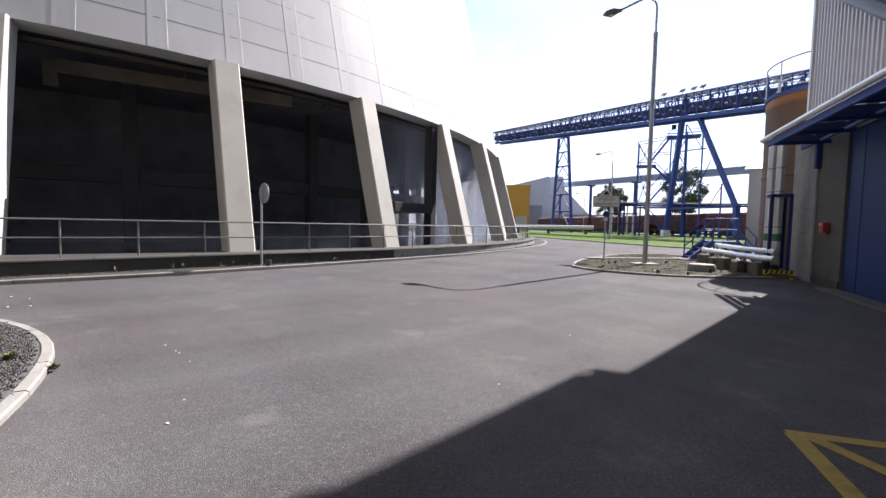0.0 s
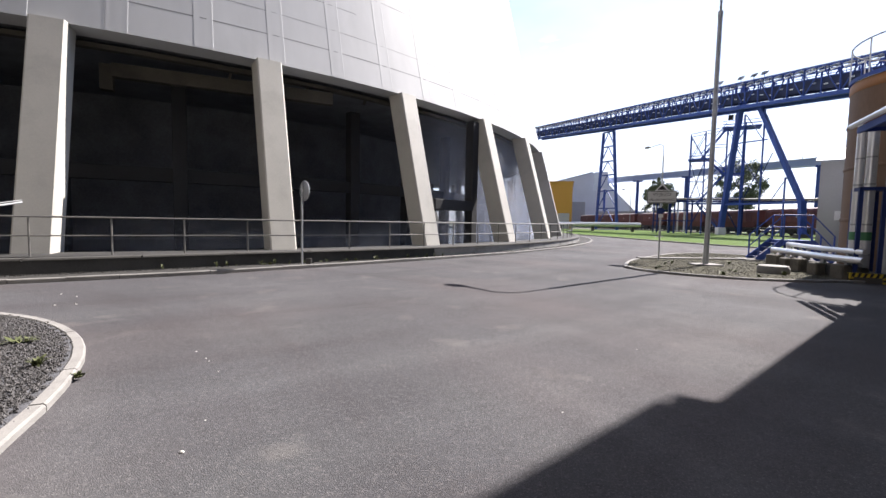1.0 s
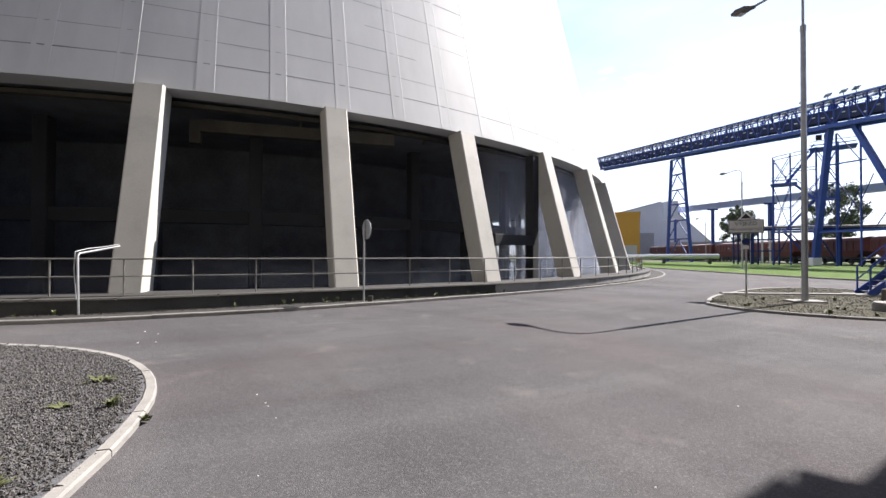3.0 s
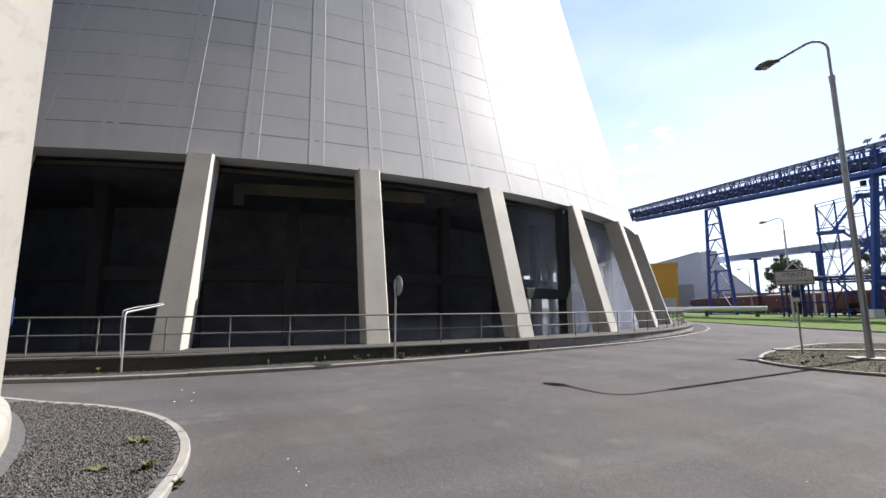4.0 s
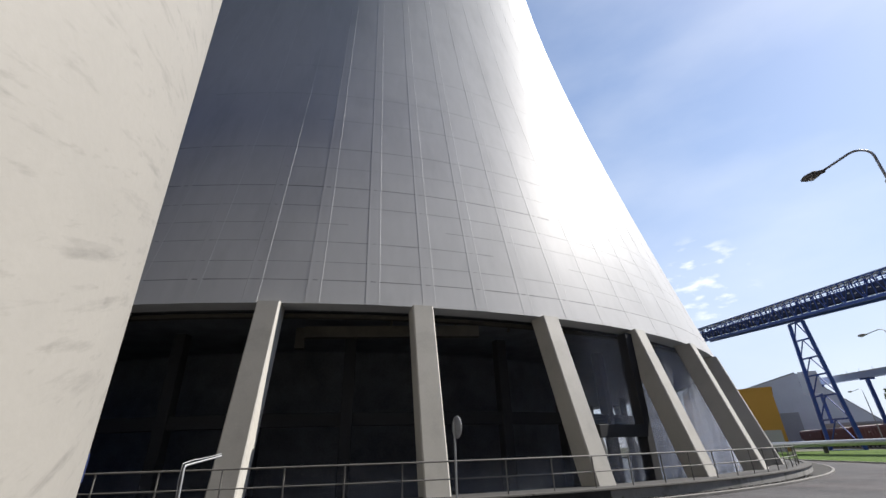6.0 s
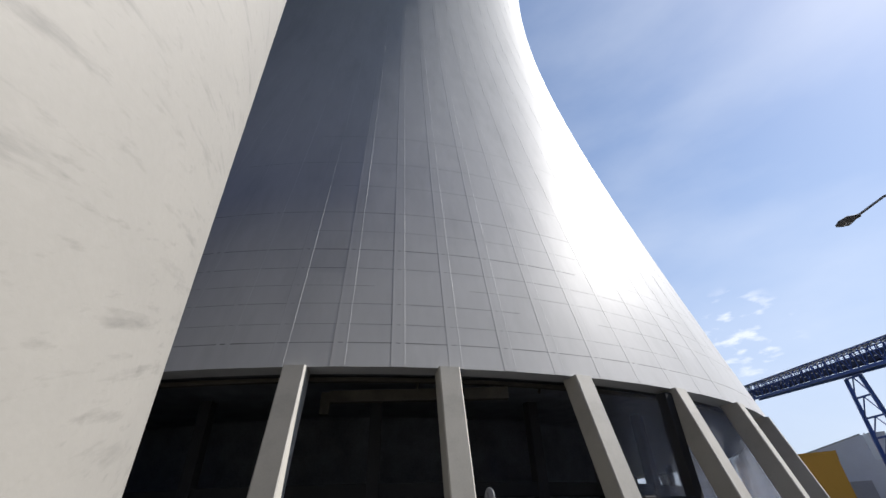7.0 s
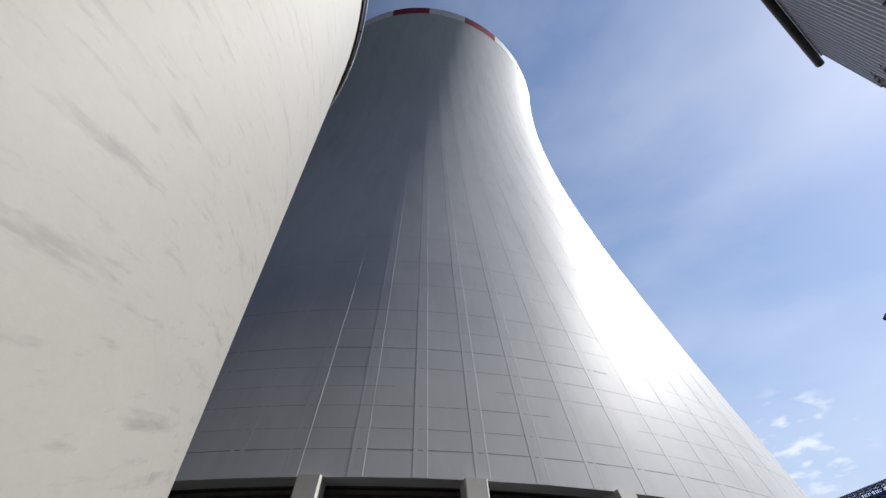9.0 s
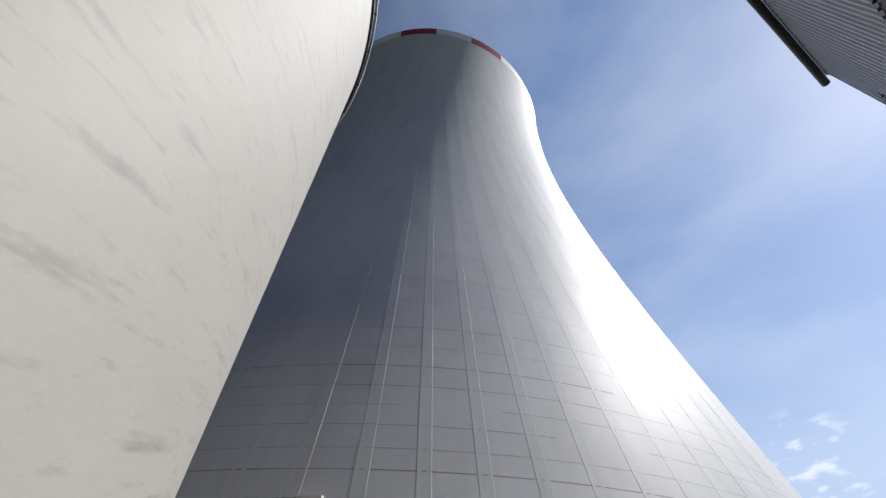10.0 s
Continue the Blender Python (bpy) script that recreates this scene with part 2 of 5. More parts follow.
def smudges(m, radius):
    """Faint grey smudges drawn out sideways round a drum, rising slightly, over a cloudy paint."""
    n, l = m.node_tree.nodes, m.node_tree.links
    b = n["Principled BSDF"]
    src = b.inputs["Base Color"].links[0].from_socket
    co, xyz, at2, arc, vec = (n.new("ShaderNode" + k) for k in ("TexCoord", "SeparateXYZ", "Math", "Math", "CombineXYZ"))
    at2.operation, arc.operation = "ARCTAN2", "MULTIPLY"
    arc.inputs[1].default_value = radius
    l.new(co.outputs["Object"], xyz.inputs["Vector"])
    l.new(xyz.outputs["Y"], at2.inputs[0])
    l.new(xyz.outputs["X"], at2.inputs[1])
    l.new(at2.outputs[0], arc.inputs[0])
    l.new(arc.outputs[0], vec.inputs["X"])
    l.new(xyz.outputs["Z"], vec.inputs["Y"])
    for sx, sy, turn, lo, hi, amt, off, k in ((0.55, 3.2, -20, 0.56, 0.78, 0.75, 3.0, 0.45), (1.7, 6.0, -24, 0.58, 0.80, 0.55, 11.0, 0.40), (0.35, 0.8, -15, 0.40, 0.75, 0.20, 7.0, 0.72), (4.0, 9.0, -20, 0.66, 0.80, 0.35, 5.0, 0.5)):
        mp, t, r, x = (n.new("ShaderNode" + q) for q in ("Mapping", "TexNoise", "MapRange", "Mix"))
        rot = n.new("ShaderNodeMapping")
        rot.inputs["Rotation"].default_value = (0, 0, radians(turn))
        mp.inputs["Scale"].default_value, mp.inputs["Location"].default_value = (sx, sy, 1), (off, off * 0.7, 0)
        l.new(vec.outputs["Vector"], rot.inputs["Vector"])
        l.new(rot.outputs["Vector"], mp.inputs["Vector"])
        t.inputs["Scale"].default_value, t.inputs["Detail"].default_value, t.inputs["Roughness"].default_value = 1.0, 7, 0.62
        l.new(mp.outputs["Vector"], t.inputs["Vector"])
        r.inputs["From Min"].default_value, r.inputs["From Max"].default_value, r.inputs["To Max"].default_value = lo, hi, amt
        l.new(t.outputs["Fac"], r.inputs["Value"])
        x.data_type = "RGBA"
        x.inputs["B"].default_value = (0.266 * k, 0.258 * k, 0.24 * k, 1)
        l.new(src, x.inputs["A"])
        l.new(r.outputs["Result"], x.inputs["Factor"])
        src = x.outputs["Result"]
    l.new(src, b.inputs["Base Color"])


smudges(SILO, 11.5)
GALV = mat("galvanised_steel", (0.36, 0.37, 0.38), 0.45, 0.7, var=0.15, scale=5, fine=60, bump=0.05)
RAIL_STEEL = mat("weathered_rail_steel", (0.16, 0.155, 0.145), 0.55, 0.4, var=0.2, scale=5, fine=60, bump=0.05)
BLUE = mat("blue_steel_paint", (0.045, 0.083, 0.285), 0.62, spec=0.2, var=0.16, scale=0.8, fine=14, bump=0.05)
BLUE_DARK = mat("dark_blue_steel_paint", (0.018, 0.032, 0.12), 0.62, spec=0.2, var=0.2, scale=0.8, fine=14, bump=0.05)
GATE_BLUE = mat("gate_blue_paint", (0.006, 0.026, 0.11), 0.62, spec=0.2, var=0.08, scale=1.2, fine=20, bump=0.05)
NAVY = mat("navy_plating", (0.018, 0.028, 0.075), 0.6, var=0.25, scale=0.7, fine=9, bump=0.05)
BELT = mat("belt_cover", (0.05, 0.05, 0.06), 0.7, var=0.3, scale=0.7, fine=9, bump=0.1)
PALE_STEEL = mat("pale_grating", (0.62, 0.63, 0.64), 0.5, 0.3, var=0.2, scale=0.8, fine=12, bump=0)
RED = mat("signal_red_paint", (0.259, 0.0216, 0.0252), 0.5, var=0.12, scale=0.5, fine=9, bump=0.05)
WHITE = mat("white_paint", (0.7, 0.7, 0.7), 0.5, var=0.08, scale=0.6, fine=12, bump=0.05)
CLAD = mat("grey_cladding", (0.52, 0.53, 0.57), 0.45, 0.2, var=0.06, scale=0.6, fine=12, bump=0.03)
PANEL = mat("panel_concrete", (0.085, 0.081, 0.076), 0.8, var=0.12, scale=0.7, fine=16, bump=0.2, stain=0.3, stain_scale=0.8, spec=0.2)
SILVER = mat("pipe_lagging", (0.62, 0.62, 0.63), 0.28, 0.6, var=0.08, scale=2, fine=20, bump=0.08, bump_scale=5)
RUST_TANK = mat("rust_brown_tank", (0.13, 0.078, 0.048), 0.7, var=0.22, scale=0.7, fine=12, bump=0.15, stain=0.3, stain_scale=0.7, stretch=(1, 1, 0.3))
ORANGE = mat("orange_band", (0.24, 0.105, 0.034), 0.6, var=0.15, scale=1, fine=12, bump=0.1)
WAGON = mat("wagon_red_oxide", (0.12, 0.042, 0.04), 0.65, var=0.25, scale=0.6, fine=8, bump=0.1, stain=0.4, stain_scale=0.6)
WAGON_TOP = mat("dusty_wagon_roof", (0.34, 0.29, 0.28), 0.7, var=0.2, scale=0.7, fine=8, bump=0.1)
BLACK = mat("black_running_gear", (0.03, 0.03, 0.032), 0.7, var=0.3, scale=2, fine=20, bump=0.1)
GRASS = mat("mown_grass", (0.046, 0.092, 0.014), 0.9, var=0.4, scale=1.1, fine=14, bump=0.8, bump_scale=30, col2=(0.068, 0.108, 0.02), spec=0.08)
BLADE = mat("grass_blades", (0.05, 0.095, 0.018), 0.8, var=0.35, scale=1.2, fine=14, bump=0, col2=(0.095, 0.14, 0.034), spec=0.08)
LEAF = mat("leaves", (0.105, 0.135, 0.075), 0.7, var=0.4, scale=0.6, fine=5, bump=0)
BARK = mat("bark", (0.10, 0.075, 0.055), 0.9, var=0.3, scale=3, fine=20, bump=0.6, bump_scale=12)
YELLOW_WALL = mat("ochre_cladding", (0.446, 0.238, 0.036), 0.6, var=0.05, scale=0.3, fine=5, bump=0.05)
# blue-grey cladding, lightened to carry the sunlit haze over the distance
HALL = mat("hazed_hall_cladding", (0.62, 0.67, 0.78), 0.5, var=0.06, scale=0.2, fine=3, bump=0.05)
STORE_DOOR = mat("grey_store_door", (0.36, 0.38, 0.43), 0.6, var=0.1, scale=0.3, fine=3, bump=0.05)
GALLERY = mat("gallery_cladding", (0.3, 0.37, 0.56), 0.5, var=0.08, scale=0.3, fine=3, bump=0.05)
HALL_ROOF = mat("hall_roof", (0.36, 0.39, 0.45), 0.5, var=0.08, scale=0.2, fine=3, bump=0.05)
PALE_WALL = mat("pale_cladding", (0.374, 0.374, 0.382), 0.55, var=0.06, scale=0.5, fine=8, bump=0.05)
EARTH = mat("dry_earth", (0.0792, 0.0756, 0.0648), 0.95, var=0.3, scale=0.05, fine=1.5, bump=0.3, bump_scale=4, col2=(0.072, 0.0864, 0.0432))
YELLOW = mat("road_yellow", (0.259, 0.176, 0.0288), 0.75, var=0.2, scale=4, fine=40, bump=0.3, stain=0.5, stain_scale=6)
STRIPE_BLACK = mat("stripe_black", (0.02, 0.02, 0.02), 0.6, var=0.3, bump=0.1)
STRIPE_YELLOW = mat("stripe_yellow", (0.55, 0.40, 0.03), 0.6, var=0.15, bump=0.1)
SIGN_BACK = mat("sign_face", (0.56, 0.56, 0.53), 0.5, var=0.05, scale=3, fine=40, bump=0.02)
LENS = mat("lamp_glass", (0.5, 0.5, 0.48), 0.25, var=0.05, bump=0)
BLACK_INK = mat("sign_black", (0.03, 0.03, 0.03), 0.6, var=0.1, bump=0)
MIRROR = mat("traffic_mirror", (0.8, 0.8, 0.8), 0.06, 1.0, var=0.02, bump=0)
GUTTER = mat("dark_gutter", (0.035, 0.033, 0.03), 0.4, 0.3, var=0.2, scale=2, fine=20, bump=0.05)
GREEN = mat("green_pipe_band", (0.06, 0.20, 0.09), 0.5, var=0.1, bump=0)


# ---------------------------------------------------------------- mesh helpers
class Geo:
    """Collects vertices and faces of one mesh."""

    def __init__(self):
        self.v, self.f = [], []

    def face(self, *pts):
        k = len(self.v)
        self.v += [tuple(p) for p in pts]
        self.f.append(tuple(range(k, k + len(pts))))
        return self

    def grid(self, rows, close_u=False, close_v=False):
        k, m, n = len(self.v), len(rows), len(rows[0])
        for r in rows:
            self.v += [tuple(p) for p in r]
        for i in range(m if close_u else m - 1):
            for j in range(n if close_v else n - 1):
                a, b = i % m * n, (i + 1) % m * n
                self.f.append((k + a + j, k + a + (j + 1) % n, k + b + (j + 1) % n, k + b + j))
        return self

    def box(self, lo, hi, m=None, chamfer=0.0):
        c = [(a + b) / 2 for a, b in zip(lo, hi)]
        h = [(b - a) / 2 for a, b in zip(lo, hi)]
        m = m or Matrix()
        if not chamfer:
            k = len(self.v)
            for sx, sy, sz in ((-1, -1, -1), (1, -1, -1), (1, 1, -1), (-1, 1, -1), (-1, -1, 1), (1, -1, 1), (1, 1, 1), (-1, 1, 1)):
                self.v.append(tuple(m @ Vector((c[0] + sx * h[0], c[1] + sy * h[1], c[2] + sz * h[2]))))
            self.f += [tuple(k + i for i in q) for q in ((0, 3, 2, 1), (4, 5, 6, 7), (0, 1, 5, 4), (1, 2, 6, 5), (2, 3, 7, 6), (3, 0, 4, 7))]
            return self
        q = chamfer
        rows = []
        for z, s in ((-h[2], q), (-h[2] + q, 0), (h[2] - q, 0), (h[2], q)):
            x, y = h[0] - s, h[1] - s
            ring = [(-x + q, -y), (x - q, -y), (x, -y + q), (x, y - q), (x - q, y), (-x + q, y), (-x, y - q), (-x, -y + q)]
            rows.append([m @ Vector((c[0] + a, c[1] + b, c[2] + z)) for a, b in ring])
        self.grid(rows, close_v=True)
        k = len(self.v)
        self.f += [tuple(range(k - 25, k - 33, -1)), tuple(range(k - 8, k))]
        return self

    def beam(self, p, q, w, h=None, up=(0, 0, 1)):
        """A bar of rectangular section from p to q."""
        p, q = Vector(p), Vector(q)
        d = (q - p).normalized()
        up = Vector(up)
        if abs(d.dot(up)) > 0.98:
            up = Vector((1, 0, 0))
        s = d.cross(up).normalized() * w / 2
        t = s.cross(d).normalized() * (h or w) / 2
        ring = [[o - s - t, o + s - t, o + s + t, o - s + t] for o in (p, q)]
        self.grid(ring, close_v=True)
        k = len(self.v)
        self.f += [(k - 5, k - 6, k - 7, k - 8), (k - 4, k - 3, k - 2, k - 1)]
        return self

    def tube(self, pts, r, n=10, caps=True):
        pts = [Vector(p) for p in pts]
        rad = r if isinstance(r, (list, tuple)) else [r] * len(pts)
        rows, side = [], None
        for i, p in enumerate(pts):
            d = (pts[min(i + 1, len(pts) - 1)] - pts[max(i - 1, 0)]).normalized()
            if side is None:
                side = d.cross(Vector((0, 0, 1)) if abs(d.z) < 0.9 else Vector((1, 0, 0))).normalized()
            side = (side - d * side.dot(d)).normalized()
            up = d.cross(side)
            rows.append([p + (side * math.cos(a) + up * math.sin(a)) * rad[i] for a in (2 * math.pi * j / n for j in range(n))])
        self.grid(rows, close_v=True)
        if caps:
            k = len(self.v)
            self.f += [tuple(range(k - n * len(rows) + n - 1, k - n * len(rows) - 1, -1)), tuple(range(k - n, k))]
        return self

    def turned(self, profile, n=48, a0=0.0, a1=360.0, centre=(0, 0)):
        """A surface of revolution about the vertical: profile of (radius, height)."""
        full = abs(a1 - a0) >= 359.9
        m = n if full else n + 1
        rows = [[(centre[0] + r * math.cos(a), centre[1] + r * math.sin(a), z) for r, z in profile] for a in (radians(a0 + (a1 - a0) * i / n) for i in range(m))]
        return self.grid(rows, close_u=full)

    def slab(self, outline, z0, z1):
        """A flat polygon with thickness."""
        k, n = len(self.v), len(outline)
        self.v += [(x, y, z0) for x, y in outline] + [(x, y, z1) for x, y in outline]
        self.f += [tuple(range(k + n - 1, k - 1, -1)), tuple(range(k + n, k + 2 * n))]
        self.f += [(k + i, k + (i + 1) % n, k + n + (i + 1) % n, k + n + i) for i in range(n)]
        return self

    def mesh(self, name, material, smooth=False):
        me = bpy.data.meshes.new(name)
        me.from_pydata(self.v, [], self.f)
        me.materials.append(material)
        if smooth:
            me.shade_smooth() if smooth is True else None
            if smooth is not True:
                me.shade_smooth()
                me.set_sharp_from_angle(angle=radians(smooth))
        me.update()
        return me


def part(name, geo, material, parent=None, label="", smooth=False):
    ob = new(name, geo.mesh(name, material, smooth))
    if parent:
        ob.parent = parent
    return tagged(ob, label)


def thing(name, label, category, at=(0, 0, 0), group="", kind=""):
    ob = new(name)
    ob.location = at
    return tagged(ob, label, category, group, kind)


def structure(name, geo, material, label, category, smooth=False, kind="structure"):
    return tagged(part(name, geo, material, None, "", smooth), label, category, "", kind)


def share(name, me, parent, m=None):
    ob = new(name, me)
    ob.parent = parent
    if m is not None:
        ob.matrix_local = m
    return ob


def smooth_line(pts, steps=6, closed=False):
    """A rounded line through plan points."""
    out, n = [], len(pts)
    at = (lambda i: pts[i % n]) if closed else (lambda i: pts[min(max(i, 0), n - 1)])
    for i in range(n if closed else n - 1):
        p0, p1, p2, p3 = (Vector(at(i + k)) for k in (-1, 0, 1, 2))
        for s in range(steps):
            t = s / steps
            out.append(0.5 * (2 * p1 + (p2 - p0) * t + (2 * p0 - 5 * p1 + 4 * p2 - p3) * t * t + (3 * p1 - p0 - 3 * p2 + p3) * t ** 3))
    if not closed:
        out.append(Vector(pts[-1]))
    return [tuple(p) for p in out]


# ---------------------------------------------------------------- ground
TC = (-35.53, 48.77)          # axis of the cooling tower
SC = (-13.13, -5.36)            # axis of the silo


def ring(r, a0, a1, n, c=TC):
    return [(c[0] + r * math.cos(a), c[1] + r * math.sin(a)) for a in (radians(a0 + (a1 - a0) * i / n) for i in range(n + 1))]


g = Geo().box((-2600, -2600, -1.0), (2600, 2600, -0.03))
structure("ground", g, EARTH, "dry patchy open ground running to the horizon", "ground")
g = Geo().slab([(-70, -45), (75, -45), (75, 30), (40, 62), (20, 66), (11, 76), (-70, 76)], -0.6, 0.0)
structure("road", g, ASPHALT, "worn grey asphalt yard road with pale scuffs", "road")


def kerb(name, line, w, z1, label, piece=1.0, z0=-0.12, closed=False, stone=None):
    """Kerb stones laid end to end along a plan line, each one its own piece."""
    top = thing(name, label, "kerb", (0, 0, 0), "", "structure")
    pts = [Vector((*p, 0)) for p in line]
    if closed:
        pts.append(pts[0])
    run = [0.0]
    for a, b in zip(pts, pts[1:]):
        run.append(run[-1] + (b - a).length)

    def at(s):
        for i in range(len(pts) - 1):
            if s <= run[i + 1] or i == len(pts) - 2:
                return pts[i].lerp(pts[i + 1], (s - run[i]) / max(run[i + 1] - run[i], 1e-6))
    n = max(1, round(run[-1] / piece))
    for i in range(n):
        s0, s1 = run[-1] * i / n + 0.006, run[-1] * (i + 1) / n - 0.006
        rows, lift = [], random.uniform(-0.006, 0.006)
        cut = 3 if piece > 0.4 else 2
        for k in range(cut):
            s = s0 + (s1 - s0) * k / (cut - 1)
            p, d = at(s), (at(min(s + 0.05, run[-1])) - at(max(s - 0.05, 0))).normalized()
            nrm = Vector((-d.y, d.x, 0))
            c = 0.018
            sec = [(-w / 2, z0), (-w / 2, z1 - c), (-w / 2 + c, z1), (w / 2 - c, z1), (w / 2, z1 - c), (w / 2, z0)]
            rows.append([p + nrm * a + Vector((0, 0, b + (lift if b > 0 else 0))) for a, b in sec])
        g = Geo().grid(rows)
        for r, flip in ((rows[0], 0), (rows[-1], 1)):
            g.face(*(r if flip else r[::-1]))
        part("kerb_stone", g, stone or KERB, top)
    return top


# gravel bed round the silo
bed = smooth_line([(x - 0.06, y - 0.03) for x, y in ((-16, 6.3), (-12.6, 6.55), (-9.99, 6.42), (-8.4, 6.5), (-7.2, 6.38), (-6.2, 6.08), (-5.35, 5.62), (-4.65, 5.05), (-4.15, 4.48), (-3.62, 3.7), (-3.12, 2.8), (-2.3, 1.6), (-1.7, 0.2), (-1.1, -2.2), (-1.0, -5.0), (-1.4, -9.0), (-4, -14))], 4)
g = Geo().slab(bed + [(-26, -18), (-26, 6)], -0.2, 0.055)
structure("gravel_bed_silo", g, GRAVEL, "dark crushed stone bed round the silo", "gravel")
kerb("kerb_silo", bed, 0.125, 0.07, "pale concrete kerb stones round the gravel bed", 0.9)


def pebbles(name, spots, size, material, label, parent_z):
    """Loose stones, too many to count, as one mesh."""
    rnd = random.Random(5)
    vs, fs = [], []
    base = [Vector(p) for p in ((1, 0, 0), (-1, 0, 0), (0, 1, 0), (0, -1, 0), (0, 0, 1), (0, 0, -1))]
    tri = ((0, 2, 4), (2, 1, 4), (1, 3, 4), (3, 0, 4), (2, 0, 5), (1, 2, 5), (3, 1, 5), (0, 3, 5))
    for x, y in spots:
        k, s = len(vs), size * rnd.uniform(0.5, 1.25)
        e = Euler((rnd.uniform(0, 6), rnd.uniform(0, 6), rnd.uniform(0, 6))).to_matrix()
        sx, sy, sz = s * rnd.uniform(0.7, 1.3), s * rnd.uniform(0.6, 1.1), s * rnd.uniform(0.4, 0.8)
        z = parent_z + rnd.uniform(0.0, size * 0.6)
        for b in base:
            q = e @ Vector((b.x * sx, b.y * sy, b.z * sz))
            vs.append((x + q.x, y + q.y, z + q.z))
        fs += [tuple(k + i for i in t) for t in tri]
    g = Geo()
    g.v, g.f = vs, fs
    ob = part(name, g, material)
    return tagged(ob, label, "gravel", "", "stuff")


def inside(p, poly):
    x, y, hit = p[0], p[1], False
    for (x0, y0), (x1, y1) in zip(poly, poly[1:] + poly[:1]):
        if (y0 > y) != (y1 > y) and x < (x1 - x0) * (y - y0) / (y1 - y0) + x0:
            hit = not hit
    return hit


def scatter(poly, n, box, seed, keep=None):
    rnd, out = random.Random(seed), []
    while len(out) < n:
        p = (rnd.uniform(box[0], box[2]), rnd.uniform(box[1], box[3]))
        if inside(p, poly) and (keep is None or keep(p)):
            out.append(p)
    return out


bed_poly = bed + [(-26, -18), (-26, 6)]
clear = lambda p: math.hypot(p[0] - SC[0], p[1] - SC[1]) > 11.8
inset = lambda p: min(math.hypot(p[0] - q[0], p[1] - q[1]) for q in bed) > 0.12
pebbles("loose_stones", scatter(bed_poly, 26000, (-10, 1.0, -1.5, 6.6), 3, lambda p: clear(p) and inset(p)), 0.016, STONE, "dark grey crushed stones lying loose in the bed", 0.06)

# islands by the lamp
isle = smooth_line([(5.30, 17.3), (5.20, 16.6), (5.62, 15.5), (6.5, 14.7), (7.6, 14.2), (9.0, 14.0), (10.6, 14.2), (12.5, 14.8), (14.5, 18.0), (14.3, 23.0), (13.2, 25.6), (11.2, 25.3), (9.7, 24.2), (7.8, 21.8), (6.3, 19.6)], 4, True)
g = Geo().slab(isle, -0.2, 0.06)
structure("gravel_bed_lamp", g, ISLE_EARTH, "brownish gravel island round the street lamp", "gravel")
kerb("kerb_lamp", isle, 0.13, 0.075, "pale kerb stones round the gravel island", 1.0, closed=True)
inset2 = lambda p: min(math.hypot(p[0] - q[0], p[1] - q[1]) for q in isle) > 0.1
pebbles("loose_stones", scatter(isle, 15000, (5, 14, 14.6, 26), 4, inset2), 0.017, STONE_WARM, "grey brown stones loose in the island", 0.058)
kerb("kerb_strip", [(6.95, 20.75), (9.4, 21.15), (12.6, 21.65)], 0.3, 0.12, "concrete edging strip across the gravel", 1.0)

# grass beyond the road
lawn = smooth_line([(11.5, 70), (12.6, 60), (14.2, 53), (15.8, 46.5), (17.4, 40.5), (19.2, 35.6), (22.5, 32.0), (29, 29.0), (45, 26.0)], 4) + [(80, 22), (80, 112), (8, 112)]
g = Geo().slab(lawn, -0.2, 0.05)
structure("lawn", g, GRASS, "bright mown grass verge beyond the road", "grass")
kerb("kerb_lawn", lawn[:33], 0.14, 0.11, "grey kerb along the grass", 1.2)
rnd = random.Random(9)
g = Geo()
for x, y in scatter(lawn, 2600, (11, 27, 60, 70), 6, lambda p: rnd.random() < 1.3 - math.hypot(p[0] - 17, p[1] - 36) / 60):
    h, a, s = rnd.uniform(0.01, 0.03), rnd.uniform(0, 6.28), rnd.uniform(0.03, 0.07)
    dx, dy = math.cos(a) * s, math.sin(a) * s
    lx, ly = rnd.uniform(-0.05, 0.05), rnd.uniform(-0.05, 0.05)
    g.face((x - dx, y - dy, 0.04), (x + dx, y + dy, 0.04), (x + dx * 0.3 + lx, y + dy * 0.3 + ly, 0.05 + h), (x - dx * 0.2 + lx, y - dy * 0.2 + ly, 0.05 + h * 0.9))
tagged(part("grass_tufts", g, BLADE), "short green grass tufts on the verge", "grass", "", "stuff")

# ---------------------------------------------------------------- cooling tower
DPHI, PHI0 = 360 / 39, -49.6      # column 2 stands at PHI0
RT, ZT, RB, ZB = 41.5, 7.75, 43.46, 0.43
RS, RM, ZM, HT = 41.35, 29.14, 88.8, 115.3
BL = (ZM - 7.6) / math.sqrt((RS / RM) ** 2 - 1)


def shell_r(z):
    return RM * math.sqrt(1 + ((z - ZM) / (BL if z < ZM else 86.0)) ** 2)


tower = thing("cooling_tower", "tall pale concrete hyperbolic cooling tower on leaning columns", "cooling tower", (*TC, 0))
zs = [ZT + (HT - ZT) * i / 90 for i in range(91)]
thick = lambda z: max(0.22, 1.05 - 0.16 * (z - ZT))
prof = [(shell_r(z), z) for z in zs] + [(shell_r(z) - thick(z), z) for z in reversed(zs)]
rnd = random.Random(77)
lifts = [ZT + (HT - ZT) * i / 80 for i in range(81)]
wob = [[rnd.gauss(0, 0.004 if z > 25 else 0.006) for z in lifts] for _ in range(100)]


